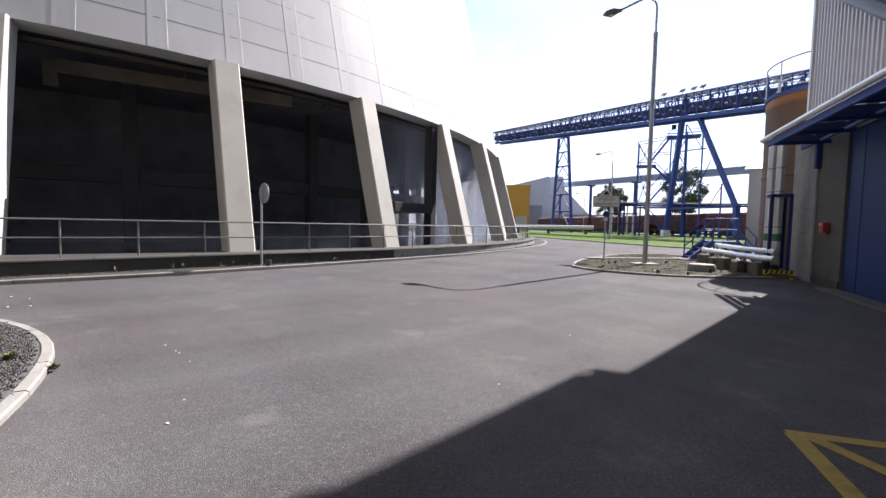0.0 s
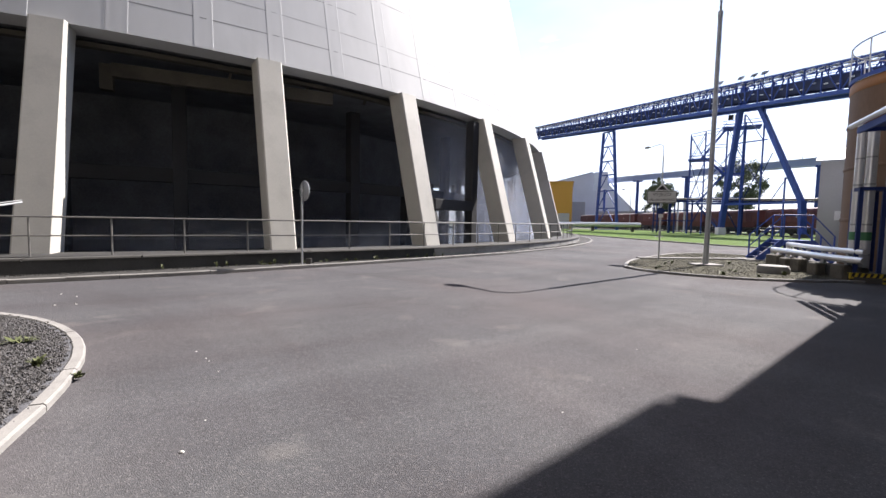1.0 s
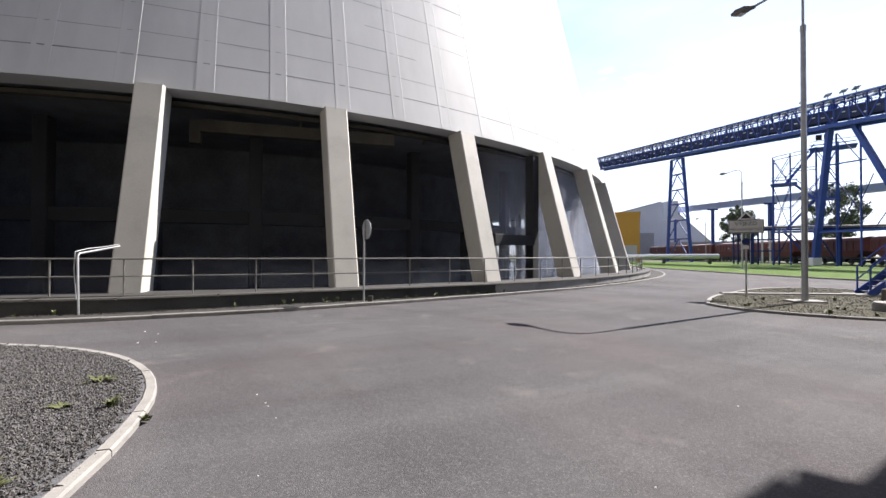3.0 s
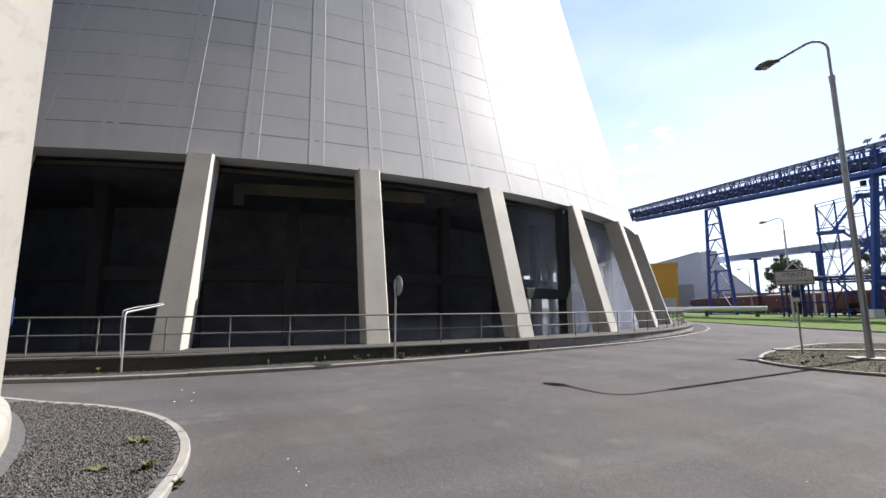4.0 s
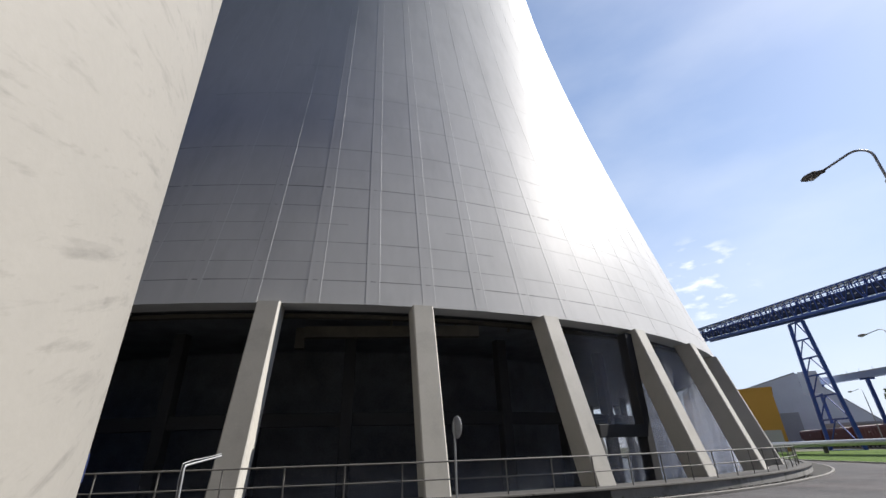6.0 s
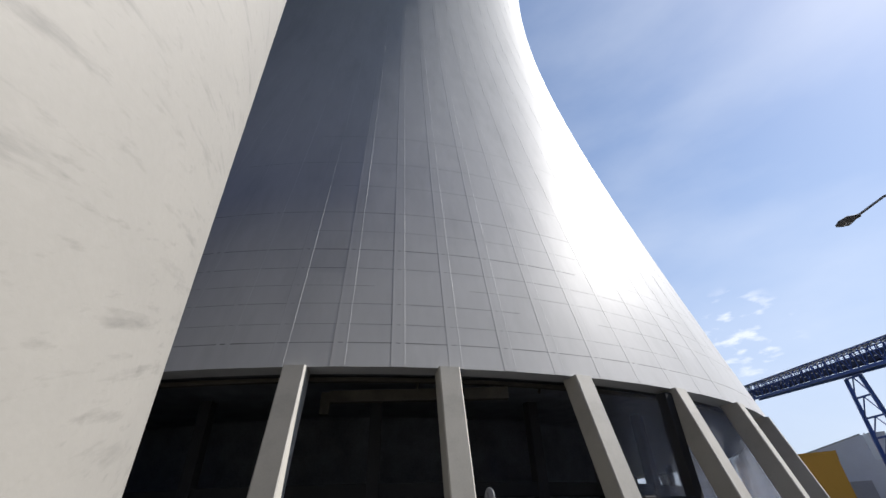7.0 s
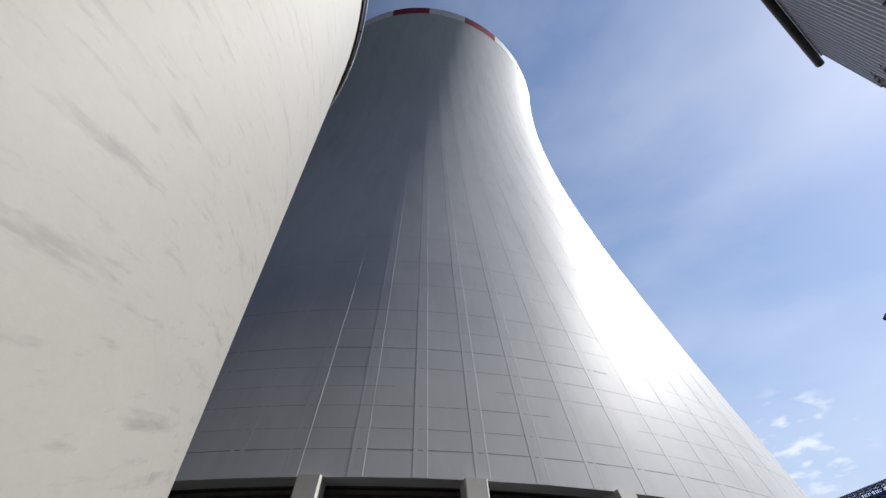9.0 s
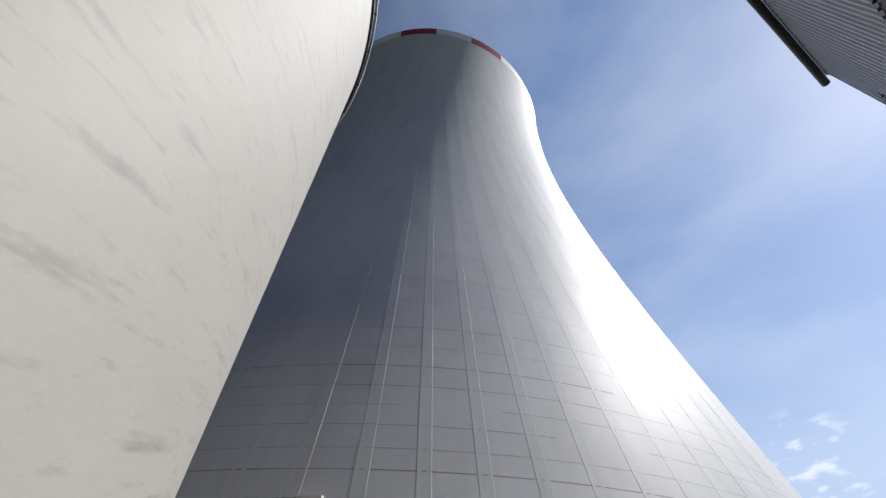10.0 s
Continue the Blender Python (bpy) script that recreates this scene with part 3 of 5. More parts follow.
def panel_at(i, z, out=0.0):
    """A point of the shell, i in quarter panels round it. Each panel is a quarter as bowed as the true circle."""
    p, u = i // 4, i % 4 / 4
    k = min(int((z - ZT) / (lifts[1] - ZT)), 79)
    v = (z - lifts[k]) / (lifts[k + 1] - lifts[k])
    at = lambda q: wob[q % 100][k] * (1 - v) + wob[q % 100][k + 1] * v
    flat = shell_r(z) * (1 - math.cos(radians(1.8))) * 4 * u * (1 - u) * 0.55
    r = shell_r(z) - flat + at(p) * (1 - u) + at(p + 1) * u + out
    a = radians(-49.1 + 0.9 * i)
    return (r * math.cos(a), r * math.sin(a), z)


g = Geo().grid([[panel_at(i, z) for z in lifts] for i in range(400)], close_u=True)
inner = [(shell_r(HT) + 0.02, HT - 0.01)] + [(shell_r(z) - thick(z), z) for z in reversed(zs)] + [(shell_r(ZT), ZT - 0.004)]
g.turned(inner, 200, -49.1, 310.9)
shell = part("shell", g, SHELL, tower, "off-white painted concrete shell in flat cast lifts", True)
for e in shell.data.edges:          # a crease at each lift
    p, q = (shell.data.vertices[k].co for k in e.vertices)
    e.use_edge_sharp = abs(p.z - q.z) < 1e-4
# rim bands
me_red, me_white = (Geo().turned([(shell_r(HT - 3.2) + 0.03, HT - 3.2), (shell_r(HT) + 0.05, HT + 0.02), (shell_r(HT) - 0.26, HT + 0.02)], 8, 0, 360 / 22).mesh(n, m, 40) for n, m in (("rim_band", RED), ("rim_band_white", WHITE)))
for i in range(22):
    share("rim_band", me_white if i % 2 else me_red, tower, pose(0, 0, 0, 0, 0, -70.2 + i * 360 / 22))
# paired ribs, laid on the panel edges
edge = ((0.35, -0.03), (0.31, 0.0), (0.26, 0.0012), (0.21, -0.001), (0.12, 0.0005))
for i in range(100):
    rows, turn = [], pose(0, 0, 0, 0, 0, -49.1 + 3.6 * i)
    for k in range(0, 64, 2 if i % 100 in range(8, 72) else 1):
        z, w = lifts[k] + (0.02 if k == 0 else 0), 1 - 0.5 * k / 63
        r = shell_r(z) + wob[i][k]
        lip = 1.0 - 0.6 * k / 63
        rows.append([turn @ Vector((r + (d if d < -0.01 else d * lip), y, z)) for y, d in [(-y * w, d) for y, d in edge] + [(0, 0.001)] + [(y * w, d) for y, d in reversed(edge)]])
    part("rib", Geo().grid(rows), SHELL, tower, "", 25)
# lift joints: narrow raised lips round the shell
for z, h, first, last in ((8.95, 0.024, -88, 92), (9.95, 0.012, -20, 24), (11.15, 0.016, -36, 6), (11.15, 0.014, 14, 40), (12.3, 0.012, -24, -6), (12.3, 0.014, 2, 36), (13.5, 0.016, -22, 30), (14.9, 0.026, -34, 14), (14.9, 0.014, 20, 44), (16.4, 0.012, -12, 18), (18.1, 0.020, -30, 26), (20.8, 0.012, -10, 30), (23.5, 0.014, -22, 14), (27.0, 0.012, -14, 20)):
    g = Geo().grid([[panel_at(q, z + d * h, 0.003) for d in (-1, 1)] for q in range(first, last + 1)])
    part("lift_joint", g, JOINT, tower)
# columns
W, DEP = 0.94, 1.05
g, rows = Geo(), []
for s in (0.0, 0.25, 0.5, 0.75, 1.0):
    z = -0.2 + (ZT + 0.22) * s
    r = RB + 0.015 - (RB - RT) * (z - ZB) / (ZT - ZB)
    c = 0.05
    rows.append([(r - c, -W / 2, z), (r, -W / 2 + c, z), (r, W / 2 - c, z), (r - c, W / 2, z), (r - DEP + c, W / 2, z), (r - DEP, W / 2 - c, z), (r - DEP, -W / 2 + c, z), (r - DEP + c, -W / 2, z)])
g.grid(rows, close_v=True)
k = len(g.v)
g.f.append(tuple(range(k - 8, k)))
me = g.mesh("column", COLUMN)
for i in range(39):
    share("column", me, tower, pose(0, 0, 0, 0, 0, PHI0 + (i - 2) * DPHI + (0.13 if i == 1 else 0)))
# inside: beam, fill, pillars, pool
polar = lambda r, a, z: (r * math.cos(radians(a)), r * math.sin(radians(a)), z)
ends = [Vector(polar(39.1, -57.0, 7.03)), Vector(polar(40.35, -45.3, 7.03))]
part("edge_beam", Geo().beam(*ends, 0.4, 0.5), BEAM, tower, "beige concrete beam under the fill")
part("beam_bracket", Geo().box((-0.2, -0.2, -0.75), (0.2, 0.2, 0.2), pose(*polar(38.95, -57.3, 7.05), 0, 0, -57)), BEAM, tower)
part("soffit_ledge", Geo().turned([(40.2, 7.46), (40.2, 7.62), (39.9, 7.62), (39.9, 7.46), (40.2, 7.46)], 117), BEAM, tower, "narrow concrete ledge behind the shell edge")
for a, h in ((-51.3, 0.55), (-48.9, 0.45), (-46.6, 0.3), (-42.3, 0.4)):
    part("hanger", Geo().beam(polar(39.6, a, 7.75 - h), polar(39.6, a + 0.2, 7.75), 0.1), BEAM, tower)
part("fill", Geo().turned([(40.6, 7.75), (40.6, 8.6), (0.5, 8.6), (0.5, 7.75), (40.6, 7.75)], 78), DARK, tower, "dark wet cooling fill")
# added wall: stops light and view passing through the open base
part("backing_wall", Geo().turned([(31.5, 0.0), (31.5, 7.8)], 50, -150, -18), DARK, tower, "dark backing wall added to close off the open tower")
part("pool", Geo().turned([(43.0, 0.26), (21.9, 0.26)], 117), POOL, tower, "dark pool under the falling water")
# pillars and ties sink into the dark through their shade-dark colour
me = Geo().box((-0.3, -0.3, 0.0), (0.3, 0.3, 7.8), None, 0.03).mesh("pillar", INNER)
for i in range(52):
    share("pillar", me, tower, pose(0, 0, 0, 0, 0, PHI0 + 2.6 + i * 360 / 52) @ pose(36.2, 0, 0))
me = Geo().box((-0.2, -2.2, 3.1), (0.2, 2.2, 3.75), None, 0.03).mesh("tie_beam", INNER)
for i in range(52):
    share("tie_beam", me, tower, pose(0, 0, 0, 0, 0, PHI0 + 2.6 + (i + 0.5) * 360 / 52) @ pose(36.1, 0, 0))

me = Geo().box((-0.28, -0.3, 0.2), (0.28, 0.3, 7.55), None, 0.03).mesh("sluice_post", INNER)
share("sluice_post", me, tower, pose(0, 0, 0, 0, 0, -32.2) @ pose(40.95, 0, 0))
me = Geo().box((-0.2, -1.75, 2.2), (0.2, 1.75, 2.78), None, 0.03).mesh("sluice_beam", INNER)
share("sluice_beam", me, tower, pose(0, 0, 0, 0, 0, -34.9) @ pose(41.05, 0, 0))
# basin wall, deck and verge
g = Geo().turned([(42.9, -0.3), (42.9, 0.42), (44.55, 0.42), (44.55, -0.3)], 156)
ob = structure("basin_deck", g, DECK, "dark concrete deck round the tower basin", "deck")
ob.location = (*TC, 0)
wall_r = lambda a: float(np.interp(a, (-112, -58, -52, -46, 20), (45.7, 45.7, 45.05, 44.92, 44.92)))
# two colours for one wall: shaded stretch near black, sunlit stretch pale
for name, a0, a1, paint, label in (("basin_wall_shade_side", -112, -42.0, BASIN, "low stained concrete basin wall, blackened for its shaded side"), ("basin_wall_sun_side", -41.98, 20, PALE_BASIN, "low pale concrete basin wall with dark patches")):
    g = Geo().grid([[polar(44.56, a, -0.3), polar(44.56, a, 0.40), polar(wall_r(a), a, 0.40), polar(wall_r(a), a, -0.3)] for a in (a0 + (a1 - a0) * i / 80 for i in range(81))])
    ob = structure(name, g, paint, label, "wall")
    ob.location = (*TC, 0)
coping = thing("basin_coping", "weathered concrete coping slabs on the basin wall", "coping", (*TC, 0), "", "structure")
for i in range(38):
    sec = lambda a: [polar(wall_r(a) + d, a, z) for d, z in ((-0.36, 0.404), (-0.36, 0.47), (0.03, 0.47), (0.05, 0.43), (0.05, 0.404))]
    part("coping_slab", Geo().grid([sec(-112 + 3 * i + k) for k in (0.02, 1.0, 2.0, 2.98)], close_v=True), COPING, coping)
kerb_r = lambda a: float(np.interp(a, (-110, -75, -62, -59, -56, -53.4, -50, -46, -40, -31, -23, -11, 2), (47.0, 46.8, 46.6, 46.8, 46.6, 46.4, 46.0, 45.62, 45.35, 45.35, 45.5, 45.95, 46.4)))
pts = [(a, kerb_r(a)) for a in (-108 + 110 * i / 120 for i in range(121))]
g = Geo().grid([[polar(r, a, z) for r, z in ((wall_r(a) - 0.02, -0.2), (wall_r(a) - 0.02, 0.075), (k, 0.075), (k, -0.2))] for a, k in pts])
ob = structure("gravel_verge", g, VERGE, "strip of dark earthy gravel between kerb and basin wall", "gravel")
ob.location = (*TC, 0)
kerb("kerb_tower", [(TC[0] + (k + 0.05) * math.cos(radians(a)), TC[1] + (k + 0.05) * math.sin(radians(a))) for a, k in pts], 0.14, 0.11, "worn concrete kerb round the tower", 1.0, stone=TOWER_KERB)
rnd = random.Random(2)
pebbles("loose_stones", [(TC[0] + (wall_r(a) + r) * math.cos(radians(a)), TC[1] + (wall_r(a) + r) * math.sin(radians(a))) for r, a in ((rnd.uniform(0.03, 0.35), rnd.uniform(-70, -20)) for _ in range(2200))], 0.022, VERGE, "grey stones loose along the basin wall", 0.085)

# railing
railing = thing("railing", "grey steel tube railing on the basin edge", "railing", (*TC, 0))
me = Geo().tube([(44.3, 0, 0.4), (44.3, 0, 1.50)], 0.024, 8).mesh("post", RAIL_STEEL, 40)
RP = 1.8 / 44.3 * 180 / math.pi
for i in range(-18, 24):
    share("post", me, railing, pose(0, 0, 0, 0, 0, -56.05 + RP * i))
for z, r in ((1.50, 0.026), (0.98, 0.02)):
    part("rail", Geo().tube([(44.3 * math.cos(a), 44.3 * math.sin(a), z) for a in (radians(-56.05 + RP * (i / 2)) for i in range(-36, 47))], r, 8), RAIL_STEEL, railing, "", 40)

# falling water
def water(name, low, most, streak, thin, z0=1.0, z1=7.2, start=(-2.8, 2.4)):
    m = bpy.data.materials.new(name)
    m.use_nodes = True
    n, l = m.node_tree.nodes, m.node_tree.links
    n.clear()
    o, mx, tr, ad, df, tl = (n.new("ShaderNode" + k) for k in ("OutputMaterial", "MixShader", "BsdfTransparent", "AddShader", "BsdfDiffuse", "BsdfTranslucent"))
    df.inputs["Color"].default_value = tl.inputs["Color"].default_value = (0.30, 0.32, 0.37, 1)
    co, mp, nz, rg = (n.new("ShaderNode" + k) for k in ("TexCoord", "Mapping", "TexNoise", "MapRange"))
    mp.inputs["Scale"].default_value = (streak, streak, 0.25)
    nz.inputs["Scale"].default_value, nz.inputs["Detail"].default_value = 1.0, 4
    xyz, fade, mul = (n.new("ShaderNode" + k) for k in ("SeparateXYZ", "MapRange", "Math"))
    mul.operation = "MULTIPLY"
    side, ramp, both = (n.new("ShaderNode" + k) for k in ("VectorMath", "MapRange", "Math"))
    side.operation, both.operation = "DOT_PRODUCT", "MULTIPLY"
    side.inputs[1].default_value = (math.sin(radians(35)), math.cos(radians(35)), 0)      # metres along the ring
    ramp.interpolation_type = "SMOOTHSTEP"
    ramp.inputs["From Min"].default_value, ramp.inputs["From Max"].default_value = start
    # fading the spray upward also stands in for the shade under the shell
    fade.interpolation_type = "SMOOTHSTEP"
    fade.inputs["From Min"].default_value, fade.inputs["From Max"].default_value, fade.inputs["To Min"].default_value, fade.inputs["To Max"].default_value = z0, z1, 1.0, thin
    rg.inputs["From Min"].default_value, rg.inputs["From Max"].default_value, rg.inputs["To Min"].default_value, rg.inputs["To Max"].default_value = 0.35, 0.75, low, most
    for a, b in ((co.outputs["Object"], mp.inputs["Vector"]), (mp.outputs["Vector"], nz.inputs["Vector"]), (nz.outputs["Fac"], rg.inputs["Value"]), (co.outputs["Object"], xyz.inputs["Vector"]), (xyz.outputs["Z"], fade.inputs["Value"]), (rg.outputs["Result"], mul.inputs[0]), (fade.outputs["Result"], mul.inputs[1]), (co.outputs["Object"], side.inputs[0]), (side.outputs["Value"], ramp.inputs["Value"]), (ramp.outputs["Result"], both.inputs[0]), (mul.outputs[0], both.inputs[1]), (both.outputs[0], mx.inputs["Fac"]), (tr.outputs[0], mx.inputs[1]), (df.outputs[0], ad.inputs[0]), (tl.outputs[0], ad.inputs[1]), (ad.outputs[0], mx.inputs[2]), (mx.outputs[0], o.inputs["Surface"])):
        l.new(a, b)
    return m


SPRAY, MIST = water("dense_spray", 0.27, 0.34, 0.3, 0.5), water("low_mist", 0.10, 0.16, 0.4, 0.0, 0.2, 1.9, (-34, 3))
for k, r in enumerate((40.75, 40.45, 40.1, 39.75)):
    # a curtain of drops, loosely folded
    fold = lambda a: r + 0.06 * math.sin(a * (2.3 + 0.4 * k) + k) + 0.04 * math.sin(a * 7.1 + 2 * k)
    g = Geo().grid([[polar(fold(a), a, z) for z in (0.28, 7.5)] for a in (-38 + 68 * i / 200 for i in range(201))])
    ob = tagged(part("falling_water", g, SPRAY, None, "", True), "veil of pale falling water inside the tower", "water", "", "stuff")
    ob.location = (*TC, 0)

for r in (40.9, 40.3, 39.6):
    g = Geo().grid([[polar(r + 0.05 * math.sin(a * 1.7), a, z) for z in (0.27, 1.2, 2.0)] for a in (-85 + 58 * i / 120 for i in range(121))])
    ob = tagged(part("drifting_mist", g, MIST, None, "", True), "faint bluish mist drifting low over the basin pool", "mist", "", "stuff")
    ob.location = (*TC, 0)

# ---------------------------------------------------------------- silo
SR, SH = 11.5, 21.0
silo = thing("silo", "large cream painted concrete silo with faint smudges", "silo", (*SC, 0))
part("plinth", Geo().turned([(11.64, -0.2), (11.64, 0.24), (11.62, 0.33), (11.57, 0.39), (11.3, 0.45)], 180), SILO, silo, "rounded concrete plinth", 50)
part("body", Geo().turned([(SR, 0.40), (SR, SH), (SR - 0.05, SH + 0.02), (0.5, SH + 1.2)], 180), SILO, silo, "", 30)
part("rim_angle", Geo().turned([(SR + 0.01, SH - 0.35), (SR + 0.10, SH - 0.33), (SR + 0.10, SH + 0.04), (SR - 0.02, SH + 0.05)], 180), GUTTER, silo, "dark steel rim at the roof", 30)
part("rim_rail", Geo().tube([((SR + 0.17) * math.cos(a), (SR + 0.17) * math.sin(a), SH + 0.02) for a in (2 * math.pi * i / 120 for i in range(121))], 0.05, 8), SILVER, silo, "bright pipe round the roof edge", 40)
me = Geo().beam((SR - 0.02, 0, SH - 0.05), (SR + 0.19, 0, SH - 0.02), 0.05).mesh("rail_bracket", GUTTER)
for i in range(48):
    share("rail_bracket", me, silo, pose(0, 0, 0, 0, 0, i * 7.5))


# ---------------------------------------------------------------- hall beside the road
HC = Vector((11.95, 14.12, 0))
HM = Matrix(((-0.407, 0.9135, 0, HC.x), (-0.9135, -0.407, 0, HC.y), (0, 0, 1, 0), (0, 0, 0, 1)))   # x along the front, y into the hall
GX0, GX1, GZ = 2.72, 9.4, 4.3
LOW, STEP, TOP, HL = 4.9, 14.9, 18.2, 34     # BAY: where the high bay stands out
BAY_X, BAY_Y = 2.3, -2.25
hall = thing("industrial_hall", "grey corrugated industrial hall above a concrete base", "building")
hall.matrix_world = HM
g = Geo()
for lo, hi in (((0.0, 0.0, -0.1), (GX0, 0.3, LOW)), ((GX0, 0.0, GZ), (GX1, 0.3, LOW)), ((GX1, 0.0, -0.1), (HL, 0.3, LOW))):
    g.box(lo, hi)
part("base_wall", g, PANEL, hall, "grey concrete base wall")
part("end_wall", Geo().box((0.0, 0.302, -0.1), (0.3, 18, LOW)), PANEL, hall, "grey concrete end wall")
part("back_wall", Geo().box((0.0, 18.002, -0.1), (HL, 18.3, TOP)), PANEL, hall)
part("far_wall", Geo().box((HL + 0.002, 0.0, -0.1), (HL + 0.3, 18, TOP)), PANEL, hall)
part("corner_pier", Geo().box((-1.4, -0.05, -0.1), (0.75, 0.34, LOW - 0.15), None, 0.03), KERB, hall, "pale concrete corner pier")
for z in (1.55, 2.3):
    part("pier_mark", Geo().box((-0.25, -0.056, z), (0.2, -0.0505, z + 0.03)), GUTTER, hall, "thin dark scratch")
part("gate_sill", Geo().box((GX0 - 0.1, -0.5, -0.1), (GX1 + 0.1, -0.01, 0.05), None, 0.02), PANEL, hall, "pale concrete sill before the gate")
part("plinth", Geo().box((0.76, -0.03, -0.1), (GX0, -0.001, 0.24)), BASIN, hall, "dark stained plinth")
gate = part("gate", Geo().box((GX0 + 0.03, 0.06, 0.02), (GX1 - 0.03, 0.14, GZ - 0.02)), GATE_BLUE, hall, "tall dark blue sliding gate")
me = Geo().box((-0.012, 0.05, 0.05), (0.012, 0.06, GZ - 0.06)).mesh("gate_rib", GATE_BLUE)
for i in range(4):
    share("gate_rib", me, gate, pose(GX0 + 0.8 + i * 1.6, 0, 0))
part("inner_core", Geo().box((0.5, 0.5, LOW), (HL - 0.4, 17.6, TOP - 0.3)), CLAD, hall)
# corrugated sheets
def sheet(width, z0, z1, pitch=0.25, depth=0.045):
    prof = []
    for i in range(round(width / pitch)):
        x = i * pitch
        prof += [(x, 0), (x + pitch * 0.5, 0), (x + pitch * 0.62, -depth), (x + pitch * 0.88, -depth)]
    prof.append((width, 0))
    return Geo().grid([[(x, y, z) for x, y in prof] for z in (z0, z1)])


low_me, high_me = sheet(1.0, LOW - 0.12, STEP).mesh("cladding_sheet", CLAD), sheet(1.0, STEP, TOP - 0.05).mesh("cladding_sheet", CLAD)
for i in range(HL):
    share("cladding_sheet", low_me, hall, pose(i - 0.08, -0.05, 0))
for i in range(HL + 1):
    share("cladding_sheet", high_me, hall, pose(i - 1.3, -0.09, 0))
turn = pose(0, 0, 0, 0, 0, -90)
for i in range(18):
    share("cladding_sheet", low_me, hall, pose(-0.28, i + 1, 0) @ turn)
    share("cladding_sheet", high_me, hall, pose(-1.3, i + 1, 0) @ turn)
under = sheet(1.0, 0.0, -BAY_Y - 0.1, 0.25, 0.07).mesh("soffit_sheet", CLAD)
bay_foot = [15.05, 14.1, 13.0] + [11.9] * (HL - 6)          # the bay's lower edge steps down from the corner
bay_me = {z: sheet(1.0, z, TOP - 0.12, 0.25, 0.07).mesh("cladding_sheet", CLAD) for z in set(bay_foot)}
for i, z in enumerate(bay_foot):
    share("cladding_sheet", bay_me[z], hall, pose(i + BAY_X, BAY_Y, 0))
    share("soffit_sheet", under, hall, pose(i + BAY_X + 1.0, BAY_Y + 0.01, z - 0.002) @ pose(0, 0, 0, 0, 0, 180) @ pose(0, 0, 0, 90, 0, 0))
    if z != bay_foot[i - 1]:
        for k in range(2):
            share("cladding_sheet", bay_me[z], hall, pose(i + BAY_X + 0.02 * (i > 0), BAY_Y + 1 + k, 0) @ turn)
part("soffit", Geo().box((-1.3, -0.05, STEP - 0.08), (0.2, 18, STEP)), CLAD, hall)
part("corner_trim", Geo().beam((-0.1, -0.07, LOW - 0.1), (-0.1, -0.07, STEP), 0.16), PALE_STEEL, hall, "pale steel corner trim")
part("roof", Geo().box((-1.35, -0.15, TOP - 0.05), (HL + 0.5, 18.4, TOP + 0.15)), HALL_ROOF, hall)
part("bay_roof", Geo().box((BAY_X - 0.06, BAY_Y - 0.08, TOP - 0.05), (HL - 0.8, -0.16, TOP + 0.12)), HALL_ROOF, hall)
rows = []
for x in (BAY_X - 0.36, HL - 0.8):
    rows.append([(x, BAY_Y - 0.24 + 0.14 * math.cos(a), TOP - 0.02 + 0.14 * math.sin(a)) for a in (math.pi + math.pi * i / 8 for i in range(9))])
g = Geo().grid(rows)
g.grid([[(x, y * 1 + (0.012 if k == 0 else -0.012 if k == 8 else 0), z + 0.012) for k, (x, y, z) in enumerate(r)] for r in rows])
g.face(*rows[0])
part("gutter", g, GUTTER, hall, "dark half-round gutter", 40)
part("brace_pipe", Geo().tube([(1.0, -0.35, 9.05), (5.5, -0.5, 6.28), (8.3, -0.52, 4.55)], 0.16, 12), GUTTER, hall, "dark sloping brace pipe", 40)
# canopy
CAN_Y = -1.6
part("canopy_rail", Geo().tube([(1.2, CAN_Y, 4.42), (16, CAN_Y + 0.78, 4.42)], 0.07, 10), SILVER, hall, "pale pipe along the canopy edge", 40)
part("canopy_beam", Geo().beam((1.4, CAN_Y + 0.12, 4.27), (16, CAN_Y + 0.9, 4.27), 0.08, 0.16), BLUE, hall, "blue canopy edge beam")
part("canopy_beam", Geo().beam((-0.1, -0.22, 4.36), (26, -0.2, 4.36), 0.08, 0.16), BLUE_DARK, hall)
for i in range(9):
    x = 1.5 + i * 1.6
    part("canopy_bracket", Geo().beam((x, 0.0, 4.27), (x, CAN_Y + 0.16 + i * 0.084, 4.27), 0.07, 0.12), BLUE_DARK, hall)
    part("canopy_plate", Geo().box((x + 0.1, CAN_Y + 0.3 + i * 0.084, 4.3), (x + 0.95, -0.35, 4.33)), BLUE_DARK, hall)
    part("canopy_plate", Geo().box((x + 1.2, CAN_Y + 0.65 + i * 0.084, 4.3), (x + 1.5, -0.35, 4.33)), BLUE_DARK, hall)
part("wall_bracket", Geo().box((0.75, -0.14, 3.55), (0.93, 0.02, 4.4), None, 0.02), BLUE_DARK, hall, "dark blue steel bracket")
part("lintel_pipe", Geo().tube([(1.1, -0.82, 4.36), (5.1, -0.40, 4.36), (12, -0.2, 4.36)], 0.06, 8), GALV, hall, "", 40)

box = thing("hydrant_box", "small red hydrant box on the concrete wall", "hydrant box")
box.matrix_world = HM @ pose(1.75, -0.09, 1.72)
part("case", Geo().box((-0.16, -0.08, -0.15), (0.16, 0.088, 0.15), None, 0.015), RED, box)
part("label_plate", Geo().box((-0.12, -0.088, 0.06), (0.0, -0.079, 0.13)), STRIPE_YELLOW, box, "yellow label plate")

